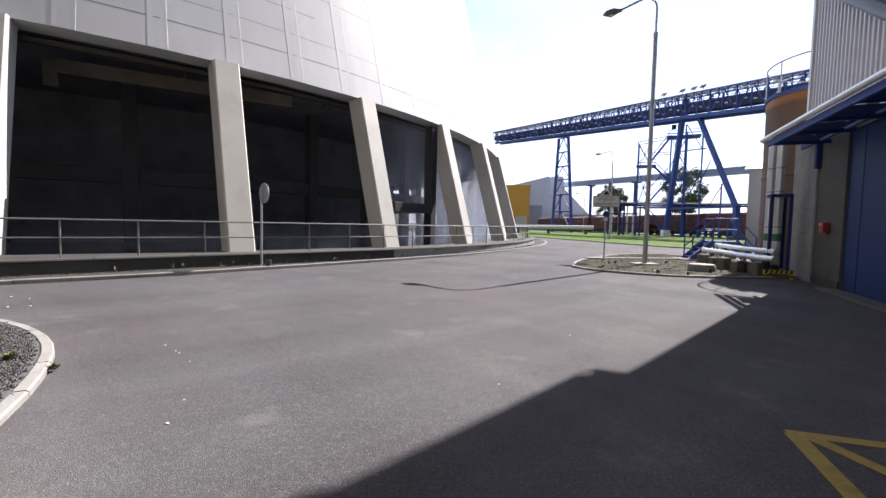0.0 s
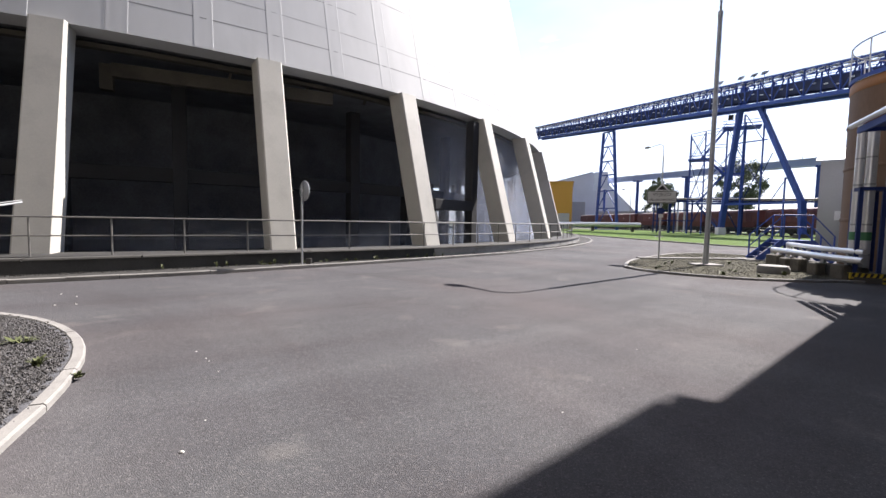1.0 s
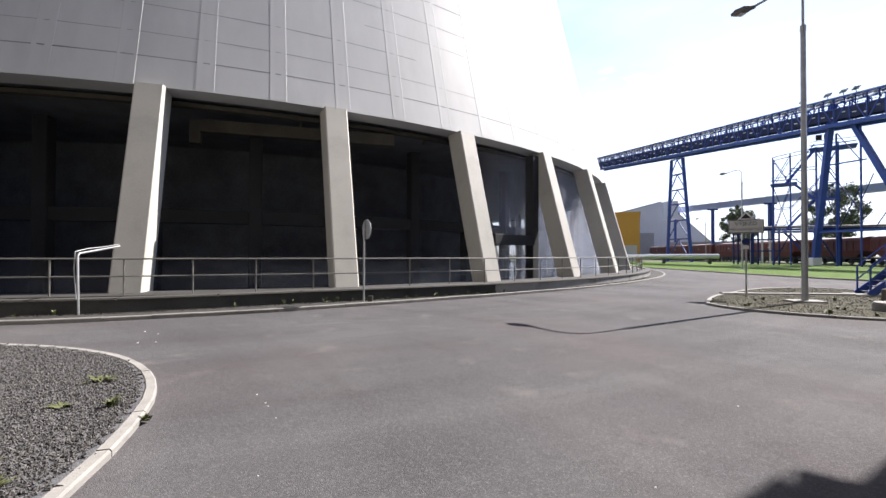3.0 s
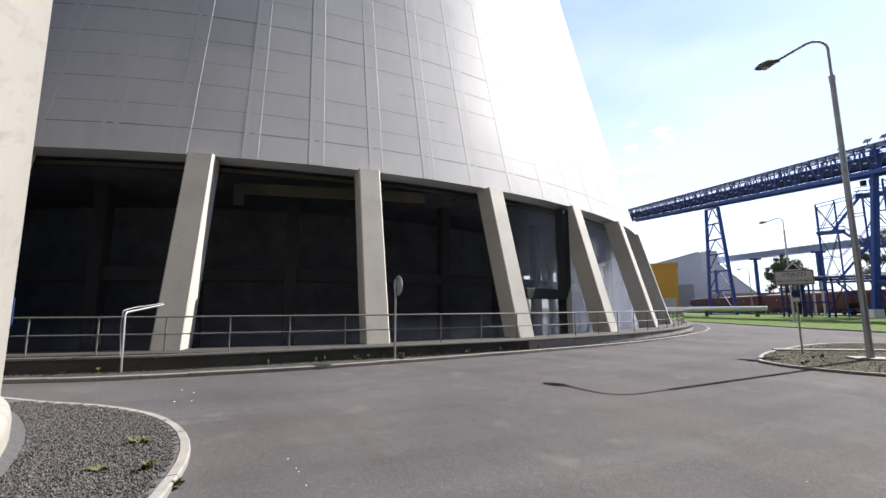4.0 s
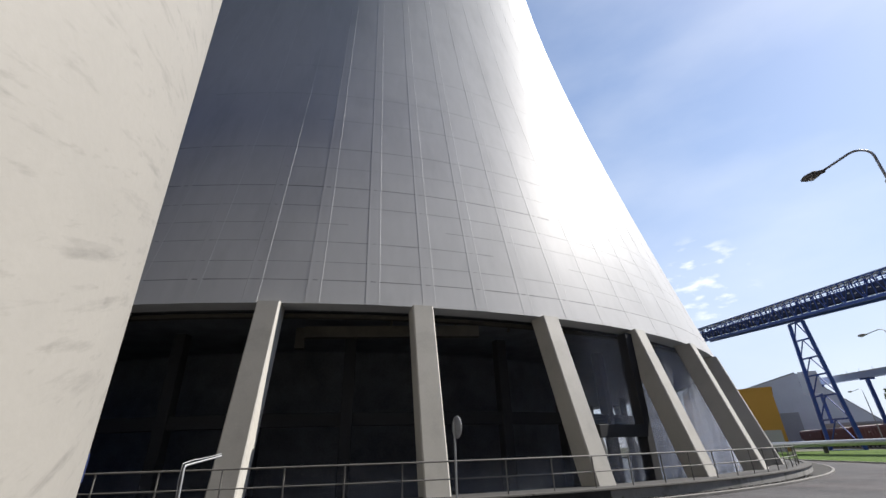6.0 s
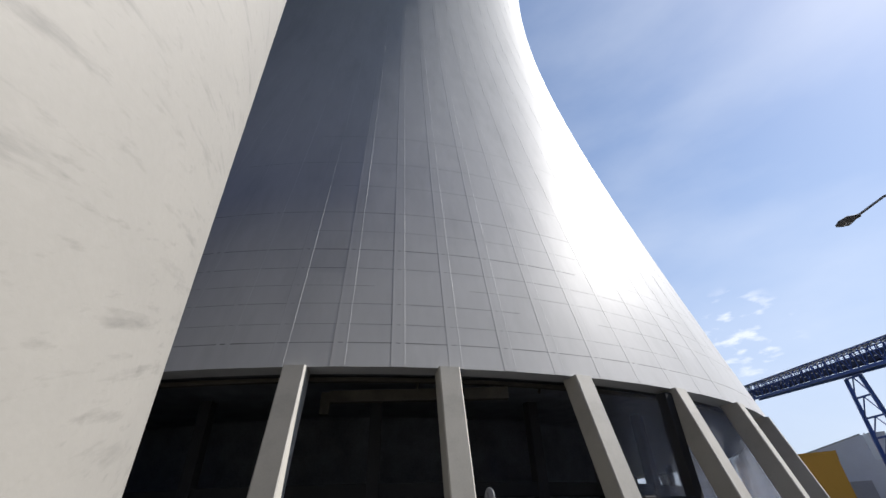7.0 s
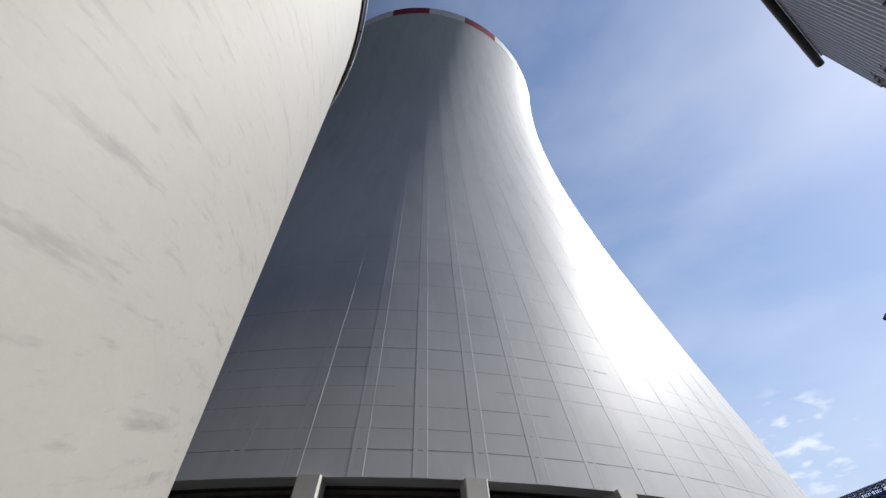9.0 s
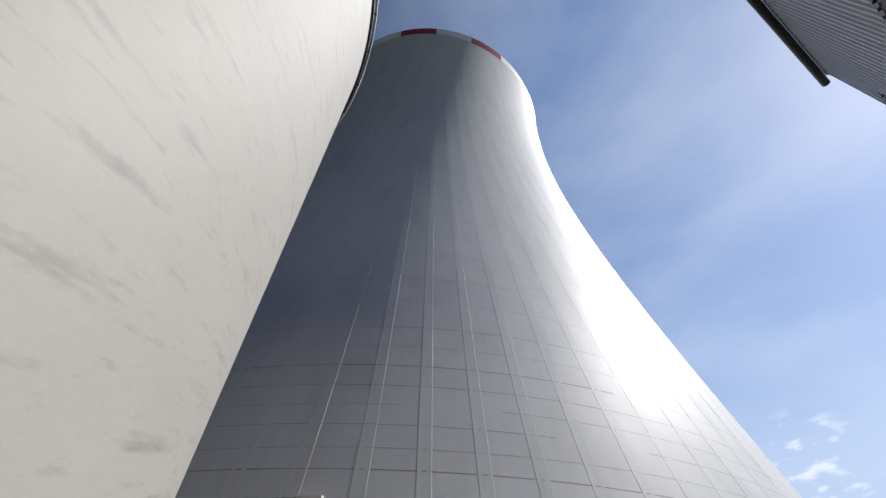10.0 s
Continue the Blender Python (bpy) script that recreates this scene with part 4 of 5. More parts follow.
# pipes by the corner, in their blue guard
guard = thing("pipe_guard", "blue steel guard frame round upright pipes", "guard frame")
guard.matrix_world = HM @ pose(-0.25, -0.72, 0)
for x in (-0.33, 0.33):
    for y in (-0.26, 0.26):
        part("post", Geo().beam((x, y, 0.26), (x, y, 2.82), 0.1), BLUE_DARK, guard)
for y in (-0.26, 0.26):
    part("crossbar", Geo().beam((-0.38, y, 2.78), (0.38, y, 2.78), 0.08, 0.1), BLUE_DARK, guard)
for x in (-0.33, 0.33):
    part("crossbar", Geo().beam((x, -0.26, 2.78), (x, 0.26, 2.78), 0.08, 0.1), BLUE_DARK, guard)
base = part("base_block", Geo().box((-0.5, -0.4, -0.02), (0.5, 0.4, 0.3), None, 0.02), PANEL, guard, "concrete block with warning stripes")
part("stripe_band", Geo().box((-0.505, -0.415, 0.17), (0.505, -0.401, 0.29)), STRIPE_YELLOW, base, "yellow warning band")
for i in range(7):
    x = -0.49 + i * 0.14
    part("warning_stripe", Geo().grid([[(x, y, 0.172), (x + 0.07, y, 0.172), (x + 0.11, y, 0.288), (x + 0.04, y, 0.288)] for y in (-0.42, -0.414)], close_v=True).face((x, -0.42, 0.172), (x + 0.07, -0.42, 0.172), (x + 0.11, -0.42, 0.288), (x + 0.04, -0.42, 0.288)), STRIPE_BLACK, base)
for x0, x1 in ((-0.505, -0.42), (0.42, 0.505)):
    part("stripe_band", Geo().box((x0, -0.412, 0.0), (x1, -0.401, 0.168)), STRIPE_YELLOW, base)
    part("warning_stripe", Geo().box((x0, -0.418, 0.06), (x1, -0.4125, 0.12)), STRIPE_BLACK, base)
part("stripe_band", Geo().box((0.501, -0.405, 0.17), (0.515, 0.405, 0.29)), STRIPE_YELLOW, base)
for i in range(6):
    y = -0.38 + i * 0.135
    q = [(y, 0.172), (y + 0.065, 0.172), (y + 0.105, 0.288), (y + 0.04, 0.288)]
    part("warning_stripe", Geo().grid([[(x, a, b) for a, b in q] for x in (0.514, 0.52)], close_v=True).face(*[(0.52, a, b) for a, b in q]), STRIPE_BLACK, base)
for y0, y1 in ((-0.405, -0.32), (0.32, 0.405)):
    part("stripe_band", Geo().box((0.501, y0, 0.0), (0.513, y1, 0.168)), STRIPE_YELLOW, base)
    part("warning_stripe", Geo().box((0.5135, y0, 0.06), (0.519, y1, 0.12)), STRIPE_BLACK, base)
for x, y, r in ((-0.22, -0.2, 0.115), (0.1, -0.02, 0.13)):
    p = thing("lagged_pipe", "upright silver lagged pipe beside the hall", "pipe", group="upright pipes")
    p.matrix_world = HM @ pose(-0.25, -0.72, 0)
    part("lagging", Geo().tube([(x, y, 0.26), (x, y, 4.75)], r, 16), SILVER, p, "", 40)
    for z in (0.8, 1.7, 2.9, 3.7):
        part("band", Geo().tube([(x, y, z), (x, y, z + 0.05)], r + 0.008, 16), GALV, p, "", 40)
    part("colour_band", Geo().tube([(x, y, 1.25), (x, y, 1.5)], r + 0.006, 16), GREEN, p, "green marking band", 40)

# ---------------------------------------------------------------- low wall with pipes, steps, well ring
low = thing("low_wall", "rough stained low concrete pipe wall with blocks", "wall", (0, 0, 0))
run = [(11.15, 14.3), (11.2, 15.2), (11.3, 16.4), (11.65, 18.0), (12.15, 19.5)]
for (x0, y0), (x1, y1) in zip(run, run[1:]):
    d = Vector((x1 - x0, y1 - y0, 0))
    m = Matrix.Translation((x0, y0, 0)) @ Matrix.Rotation(math.atan2(d.y, d.x), 4, "Z")
    part("wall_piece", Geo().box((0.01, -0.18, -0.1), (d.length - 0.01, 0.12, 0.44), m, 0.04), BASIN, low, "dark stained concrete")
for x, y, h, w in ((10.88, 14.75, 0.50, 0.5), (10.9, 15.75, 0.46, 0.42), (11.0, 16.7, 0.52, 0.46), (11.25, 17.7, 0.46, 0.4), (11.62, 18.9, 0.5, 0.7)):
    part("block", Geo().box((x - 0.16, y - w / 2, -0.1), (x + 0.14, y + w / 2, h), None, 0.035), BLOCK, low, "stained concrete block" if w < 0.6 else "brown weathered block")
for z, r, line in ((0.66, 0.105, [(10.9, 14.0), (10.95, 14.8), (11.22, 16.1), (11.6, 17.8), (12.0, 19.5), (12.15, 19.9)]), (0.91, 0.085, [(11.0, 14.1), (11.12, 15.0), (11.39, 16.36), (11.85, 17.8), (12.32, 19.12), (12.6, 19.7)])):
    p = thing("lagged_pipe", "silver lagged pipe lying along the low wall", "pipe", group="pipes on the wall")
    pts = smooth_line([(x, y, z) for x, y in line], 5)
    part("lagging", Geo().tube(pts + [(pts[-1][0] + 0.12, pts[-1][1] + 0.15, z - 0.12), (pts[-1][0] + 0.15, pts[-1][1] + 0.18, 0.05)], r, 14), SILVER, p, "", 40)
    for k in (4, 9, 13, 18):
        part("support", Geo().box((pts[k][0] - 0.05, pts[k][1] - 0.05, 0.3), (pts[k][0] + 0.05, pts[k][1] + 0.05, z - r + 0.03)), GALV, p)

well = thing("well_ring", "pale concrete well ring with flat cover on gravel", "well", (9.66, 15.9, 0.05))
part("ring", Geo().turned([(0.45, 0), (0.46, 0.18), (0.44, 0.21), (0.40, 0.22)], 40), KERB, well, "", 40)
part("cover", Geo().turned([(0.43, 0.215), (0.43, 0.245), (0.40, 0.26), (0.01, 0.265)], 40), KERB, well, "flat concrete cover", 40)

steps = thing("steel_steps", "blue steel crossover steps with platform and handrails", "steps", (12.45, 21.76, 0.06))
steps.matrix_world = Matrix.Translation((12.45, 21.76, 0.06)) @ pose(0, 0, 0, 0, 0, -6)
for y in (-0.45, 0.45):
    part("stringer", Geo().beam((0.0, y, 0.02), (1.0, y, 0.9), 0.06, 0.26), BLUE, steps)
    part("stringer", Geo().beam((2.1, y, 0.9), (3.0, y, 0.02), 0.06, 0.26), BLUE, steps)
    for x, z in ((0.03, 0.05), (0.98, 0.95), (2.1, 0.95), (2.98, 0.05)):
        part("rail_post", Geo().beam((x, y, z), (x, y, z + 1.13), 0.05), BLUE, steps)
    for dz in (0.58, 1.12):
        part("handrail", Geo().tube([(0.03, y, 0.05 + dz), (0.98, y, 0.97 + dz)], 0.026, 8), BLUE, steps, "", 40)
        part("handrail", Geo().tube([(2.1, y, 0.97 + dz), (2.98, y, 0.05 + dz)], 0.026, 8), BLUE, steps, "", 40)
        part("handrail", Geo().tube([(0.98, y, 0.97 + dz), (2.1, y, 0.97 + dz)], 0.026, 8), BLUE, steps, "", 40)
for i in range(4):
    for x in (0.06 + i * 0.24, 2.84 - i * 0.24):
        part("tread", Geo().box((x - 0.02, -0.42, 0.14 + i * 0.215), (x + 0.22, 0.42, 0.17 + i * 0.215)), BLUE_DARK, steps, "steel grating tread")
part("platform", Geo().box((0.95, -0.5, 0.74), (2.15, 0.5, 0.96)), BLUE, steps, "blue steel platform")
for x in (1.05, 2.05):
    for y in (-0.45, 0.45):
        part("leg", Geo().beam((x, y, -0.05), (x, y, 0.75), 0.08), BLUE_DARK, steps)
part("footing", Geo().box((-0.45, -0.6, -0.06), (0.4, 0.6, 0.04), None, 0.015), KERB, steps, "concrete footing")

# brown tank behind the hall
tank = thing("storage_tank", "rust brown steel tank with orange band and railing", "tank", (15.15, 16.9, 0))
TR, TT = 2.2, 6.82          # radius, height of the drum
part("body", Geo().turned([(TR, -0.05), (TR, TT), (TR - 0.1, TT + 0.08), (0.1, TT + 0.3)], 64), RUST_TANK, tank, "", 40)
part("band", Geo().turned([(TR + 0.01, TT - 0.38), (TR + 0.022, TT - 0.35), (TR + 0.022, TT - 0.06), (TR, TT - 0.03)], 64), ORANGE, tank, "orange top band", 40)
part("platform_ring", Geo().turned([(TR + 0.01, TT), (TR + 0.06, TT), (TR + 0.06, TT + 0.13), (TR - 0.05, TT + 0.13)], 64), BLUE, tank, "blue platform ring", 30)
ring = lambda a, z: ((TR + 0.03) * math.cos(a), (TR + 0.03) * math.sin(a), z)
part("guard_rail", Geo().tube([ring(2 * math.pi * i / 64, TT + 1.3) for i in range(65)], 0.026, 6), GALV, tank, "", 40)
for i in range(10):
    part("guard_post", Geo().tube([ring(2 * math.pi * i / 10, TT), ring(2 * math.pi * i / 10, TT + 1.3)], 0.023, 6), GALV, tank)
for z in (1.9, 3.75, 5.3):
    part("weld_ring", Geo().turned([(TR, z - 0.06), (TR + 0.03, z - 0.03), (TR + 0.03, z + 0.03), (TR, z + 0.06)], 64), RUST_TANK, tank)

# ---------------------------------------------------------------- street furniture
def street_lamp(at, h, arm_dir, reach, label, group="street lamps"):
    top = thing("street_lamp", label, "street lamp", at, group)
    a = Vector((*arm_dir, 0)).normalized()
    j = h - 1.55
    part("footing", Geo().box((-0.5, -0.36, -0.02), (0.5, 0.36, 0.06), None, 0.02), KERB, top, "square concrete footing")
    part("pole", Geo().tube([(0, 0, 0.05), (0, 0, 0.5), (0, 0, j)], [0.105, 0.095, 0.08], 14), GALV, top, "", 40)
    part("collar", Geo().tube([(0, 0, j - 0.08), (0, 0, j + 0.1)], 0.092, 14), GALV, top)
    pts = [(0, 0, j), (0, 0, h - 0.45)] + [tuple(a * (0.45 - 0.45 * math.cos(t)) + Vector((0, 0, h - 0.45 + 0.45 * math.sin(t)))) for t in (math.pi / 2 * k / 6 * 1.12 for k in range(1, 7))]
    end = a * reach + Vector((0, 0, h - 0.30))
    pts.append(tuple(end))
    part("arm", Geo().tube(pts, 0.042, 10), GALV, top, "curved steel arm", 40)
    head = part("lamp_head", Geo().tube([end - a * 0.1, end + a * 0.05, end + a * 0.22 + Vector((0, 0, -0.01)), end + a * 0.5 + Vector((0, 0, -0.04)), end + a * 0.66 + Vector((0, 0, -0.06))], [0.06, 0.085, 0.15, 0.13, 0.04], 12), RAIL_STEEL, top, "grey oval lamp head", 50)
    part("lens", Geo().tube([end + a * 0.16 + Vector((0, 0, -0.09)), end + a * 0.34 + Vector((0, 0, -0.12)), end + a * 0.56 + Vector((0, 0, -0.10))], [0.05, 0.10, 0.04], 10), LENS, head, "clouded glass lens", 50)
    return top


street_lamp((8.55, 18.05, 0.06), 11.0, (-1.3, 0.62), 1.42, "tall grey steel street lamp on the gravel island")
street_lamp((21.8, 56.2, 0.05), 11.4, (-1.0, 0.3), 1.5, "grey steel street lamp beyond the lawn edge")
street_lamp((36.5, 112.0, 0.0), 10.5, (-1.0, 0.3), 1.5, "distant grey street lamp near the wagons")

sign = thing("road_sign", "white exit sign board on a grey post", "road sign", (7.32, 19.4, 0.06))
sign.matrix_world = Matrix.Translation((7.32, 19.4, 0.06)) @ pose(0, 0, 0, 0, 0, -20)
part("post", Geo().tube([(0, 0.04, -0.05), (0, 0.04, 3.05)], 0.032, 10), GALV, sign, "", 40)
board = part("board", Geo().box((-0.56, -0.018, 2.44), (0.56, 0.012, 2.96), None, 0.012), SIGN_BACK, sign, "white sign board with dark border")
for lo, hi in (((-0.55, -0.0225, 2.45), (0.55, -0.0185, 2.475)), ((-0.55, -0.0225, 2.925), (0.55, -0.0185, 2.95)), ((-0.55, -0.0225, 2.478), (-0.525, -0.0185, 2.922)), ((0.525, -0.0225, 2.478), (0.55, -0.0185, 2.922))):
    part("border", Geo().box(lo, hi), BLACK_INK, board)


def lettering(text, size, m, parent, material, squeeze=1.0):
    cu = bpy.data.curves.new("lettering", "FONT")
    cu.body, cu.size, cu.align_x, cu.align_y, cu.extrude = text, size, "CENTER", "CENTER", 0.002
    tmp = new("lettering_curve", cu)
    me = bpy.data.meshes.new_from_object(tmp.evaluated_get(bpy.context.evaluated_depsgraph_get()))
    bpy.data.objects.remove(tmp)
    me.materials.append(material)
    ob = new("lettering", me)
    ob.parent = parent
    ob.matrix_local = m @ Matrix.Diagonal((squeeze, 1, 1, 1))
    return ob


lettering("V\u00ddJEZD", 0.19, pose(0, -0.022, 2.80, 90), board, BLACK_INK, 1.1)
lettering("N\u00c1KLADN\u00cd VR\u00c1TNICE", 0.145, pose(0, -0.022, 2.58, 90), board, BLACK_INK, 0.68)
tri = part("warning_triangle", Geo().slab([(-0.26, 0.0), (0.26, 0.0), (0.0, 0.3)], -0.008, 0.008), WHITE, sign, "small triangular plate seen from behind")
tri.matrix_local = pose(0, -0.03, 2.97, 90)
part("dark_face", Geo().slab([(-0.17, 0.03), (0.17, 0.03), (0.0, 0.22)], 0.008, 0.014), BLACK_INK, tri)
part("round_plate", Geo().tube([(0, -0.03, 2.12), (0, -0.012, 2.12)], 0.13, 20), BLUE_DARK, sign, "small dark round plate")
part("small_plate", Geo().box((-0.09, -0.03, 1.84), (0.09, -0.014, 1.97)), SIGN_BACK, sign)

post = thing("traffic_mirror", "grey convex traffic mirror on a thin post", "mirror", (-5.83, 13.72, 0.1))
part("pole", Geo().tube([(0, 0, -0.15), (0, 0, 2.55)], 0.033, 10), GALV, post, "", 40)
part("foot_box", Geo().box((0.06, 0.14, -0.05), (0.22, 0.28, 0.2), None, 0.01), GUTTER, post)
disc = part("mirror_shell", Geo().turned([(0.01, -0.03), (0.24, -0.03), (0.31, 0.0), (0.325, 0.03), (0.31, 0.05)], 32), GALV, post, "grey round mirror housing", 40)
disc.matrix_local = pose(0.04, 0.05, 2.36) @ pose(0, 0, 0, 90, 0, 138)
part("mirror_face", Geo().turned([(0.305, 0.045), (0.2, 0.075), (0.1, 0.09), (0.005, 0.094)], 32), MIRROR, disc, "convex mirror face", True)
part("mirror_clamp", Geo().beam((-0.02, 0, 2.36), (0.08, 0, 2.36), 0.05), GALV, post)

pipe = thing("stand_pipe", "pale grey bent stand pipe with thin hose at the basin", "pipe", (-11.84, 9.41, 0.08))
part("riser", Geo().tube([(0.05, 0, -0.1), (0.0, 0.0, 1.5), (-0.03, 0.06, 1.58)], 0.027, 10), GALV, pipe, "", 40)
part("arm", Geo().tube([(-0.03, 0.04, 1.57), (-0.51, 1.53, 1.79)], 0.028, 10), GALV, pipe, "", 40)
part("hose", Geo().tube([(0.04, -0.05, 0.4), (-0.05, -0.05, 1.2), (-0.03, -0.04, 1.62), (-0.1, 0.3, 1.70), (-0.3, 0.9, 1.76), (-0.51, 1.53, 1.85)], 0.014, 8), GALV, pipe, "thin grey hose", 40)

# painted marking
mark = structure("road_marking", Geo(), YELLOW, "worn yellow painted hatching on the asphalt", "road marking")
for a, b, w in (((2.77, 3.285), (5.2, 2.59), 0.115), ((2.805, 3.27), (2.08, 1.2), 0.13), ((2.89, 3.24), (3.45, 1.0), 0.12)):
    part("painted_line", Geo().beam((*a, 0.002 + w * 0.02), (*b, 0.002 + w * 0.02), w, 0.004), YELLOW, mark)


# ---------------------------------------------------------------- coal conveyor bridge
CD = Vector((29.6, -101.0, 0)).normalized()          # along the bridge, coming nearer
CN = Vector((-CD.y, CD.x, 0))                         # across it
CB = Vector((42.5, 77.4, 0))                          # over the big trestle


def on_bridge(s, across=0.0, dz=0.0):
    """A point s metres along from the big trestle; dz from the top chord."""
    return CB + CD * s + CN * across + Vector((0, 0, 24.95 - 0.120 * s + dz))


bridge = thing("conveyor_bridge", "long blue steel truss conveyor bridge with walkway", "conveyor bridge")
S0, S1, DEEP, WIDE = -84.0, 30.0, 3.9, 1.45
for side in (-WIDE, WIDE):
    for dz, w in ((0.0, 0.28), (-1.5, 0.14), (-DEEP, 0.55)):
        part("chord", Geo().beam(on_bridge(S0, side, dz), on_bridge(S1, side, dz), w, w), BLUE, bridge)
    nb = 48
    for i in range(nb + 1):
        s = S0 + (S1 - S0) * i / nb
        part("upright", Geo().beam(on_bridge(s, side), on_bridge(s, side, -DEEP), 0.15), BLUE, bridge)
        if i < nb:
            s2 = S0 + (S1 - S0) * (i + 1) / nb
            a, b = (0, -DEEP) if i % 2 else (-DEEP, 0)
            part("diagonal", Geo().beam(on_bridge(s, side, a), on_bridge(s2, side, b), 0.12), BLUE, bridge)
    part("gallery_side", Geo().beam(on_bridge(S0, side * 0.7, -2.2), on_bridge(S1, side * 0.7, -2.2), 0.06, 1.55), NAVY, bridge, "dark conveyor side plating")
part("gallery_floor", Geo().beam(on_bridge(S0, 0, -DEEP + 0.3), on_bridge(S1, 0, -DEEP + 0.3), 2 * WIDE - 0.5, 0.12), BLUE_DARK, bridge)
part("belt", Geo().beam(on_bridge(S0, 0, -1.95), on_bridge(S1, 0, -1.95), 1.6, 0.2), BELT, bridge, "dark rubber belt")
for i in range(72):
    s = S0 + 0.5 + (S1 - S0) * i / 72
    part("cover_plate", Geo().beam(on_bridge(s, -1.2, -0.30), on_bridge(s + 0.95, -1.2, -0.12), 1.2, 0.05), PALE_STEEL, bridge)
    part("cover_rim", Geo().beam(on_bridge(s, -1.75, -0.75), on_bridge(s + 0.8, -1.75, -0.62), 0.06, 0.2), PALE_STEEL, bridge)
    part("inspection_plate", Geo().beam(on_bridge(s + 0.3, -1.08, -2.05 - 0.3 * (i % 3)), on_bridge(s + 0.85, -1.08, -2.05 - 0.3 * (i % 3)), 0.03, 0.16), PALE_STEEL, bridge)
    part("idler_bracket", Geo().beam(on_bridge(s + 1.2, -1.55, -0.1), on_bridge(s + 1.2, -1.55, -1.6), 0.1), BLUE_DARK, bridge)
    if i % 2:
        part("cross_tie", Geo().beam(on_bridge(s, -WIDE, 0), on_bridge(s, WIDE, 0), 0.12), BLUE, bridge)
        part("floor_plate", Geo().beam(on_bridge(s, 1.2, -1.55), on_bridge(s + 0.9, 1.2, -1.5), 0.9, 0.05), PALE_STEEL, bridge)
for side in (-1.75, 1.75):
    part("walkway_rail", Geo().beam(on_bridge(S0, side, 0.12), on_bridge(S1, side, 0.12), 0.09), GALV, bridge)
    part("walkway_rail", Geo().beam(on_bridge(S0, side, -0.42), on_bridge(S1, side, -0.42), 0.06), BLUE_DARK, bridge)
    for i in range(58):
        s = S0 + 2.0 * i
        part("rail_post", Geo().beam(on_bridge(s, side, -0.9), on_bridge(s, side, 0.12), 0.06), BLUE, bridge)
part("end_frame", Geo().beam(on_bridge(S0, 0, 0.1), on_bridge(S0 + 0.3, 0, -DEEP), 2 * WIDE, 0.25), BLUE_DARK, bridge)
for s in (-3.6, 0.6, 3.0, 4.8):
    part("floodlight", Geo().box((-0.52, -0.32, -0.09), (0.52, 0.32, 0.09), Matrix.Translation(on_bridge(s, -WIDE, 0.85)) @ pose(0, 0, 0, -32, -16, 15), 0.04), GALV, bridge, "grey box floodlight")
    part("floodlight_arm", Geo().beam(on_bridge(s, -WIDE, 0), on_bridge(s, -WIDE, 0.8), 0.07), BLUE, bridge)

# lattice trestle
trestle = thing("lattice_trestle", "tall blue lattice steel trestle under the conveyor", "trestle")
pa = [Vector((30.16, 119.4, 0)), Vector((30.75, 117.6, 25.2))]
pb = [Vector((32.9, 110.1, 0)), Vector((32.0, 113.1, 24.8))]
part("leg", Geo().beam(*pa, 0.62), BLUE, trestle)
part("leg", Geo().beam(*pb, 0.62), BLUE, trestle)
lv = [0.0, 0.22, 0.4, 0.56, 0.7, 0.85, 1.0]
for i, s in enumerate(lv):
    part("crossbar", Geo().beam(pa[0].lerp(pa[1], s), pb[0].lerp(pb[1], s), 0.3), BLUE, trestle)
    if i < 6:
        t = lv[i + 1]
        mid = pa[0].lerp(pa[1], t).lerp(pb[0].lerp(pb[1], t), 0.5)
        part("brace", Geo().beam(pa[0].lerp(pa[1], s), mid, 0.18), BLUE, trestle)
        part("brace", Geo().beam(pb[0].lerp(pb[1], s), mid, 0.18), BLUE, trestle)
# A-frame trestle
frame_a = thing("a_frame_trestle", "large blue steel A-frame trestle carrying the conveyor", "trestle")
top_r = on_bridge(2.9, 0, -DEEP + 0.2)
foot_l, foot_r, knee = Vector((41.6, 80.4, 0)), Vector((45.6, 66.6, 0)), Vector((45.5, 67.0, 5.4))
part("leg", Geo().beam(foot_l, foot_l + Vector((0.1, -0.4, 4.2)), 0.8, 0.8), BLUE, frame_a)
part("leg", Geo().beam(foot_l + Vector((0.1, -0.4, 4.0)), on_bridge(0.0, 0, 0.2), 0.74, 0.74), BLUE, frame_a)
part("leg", Geo().beam(foot_r, knee, 0.75, 0.75), BLUE, frame_a)
part("leg", Geo().beam(knee + Vector((0, 0, -0.3)), top_r, 0.62, 0.62), BLUE, frame_a)
for s in (0.25, 0.5, 0.78):
    c = foot_l.lerp(foot_r, s)
    up = 20.0 if s < 0.6 else 13.0
    part("post", Geo().beam(Vector((c.x, c.y, 0)), Vector((c.x, c.y, up if s != 0.78 else 9.0)), 0.18), BLUE, frame_a)
part("tie", Geo().beam(foot_l + Vector((0, 0, 5.3)), knee + Vector((0, 0, -0.2)), 0.3), BLUE, frame_a)
part("tie", Geo().beam(foot_l.lerp(foot_r, 0.16) + Vector((0, 0, 15.5)), foot_l.lerp(foot_r, 0.55) + Vector((0, 0, 15.2)), 0.18), BLUE, frame_a)
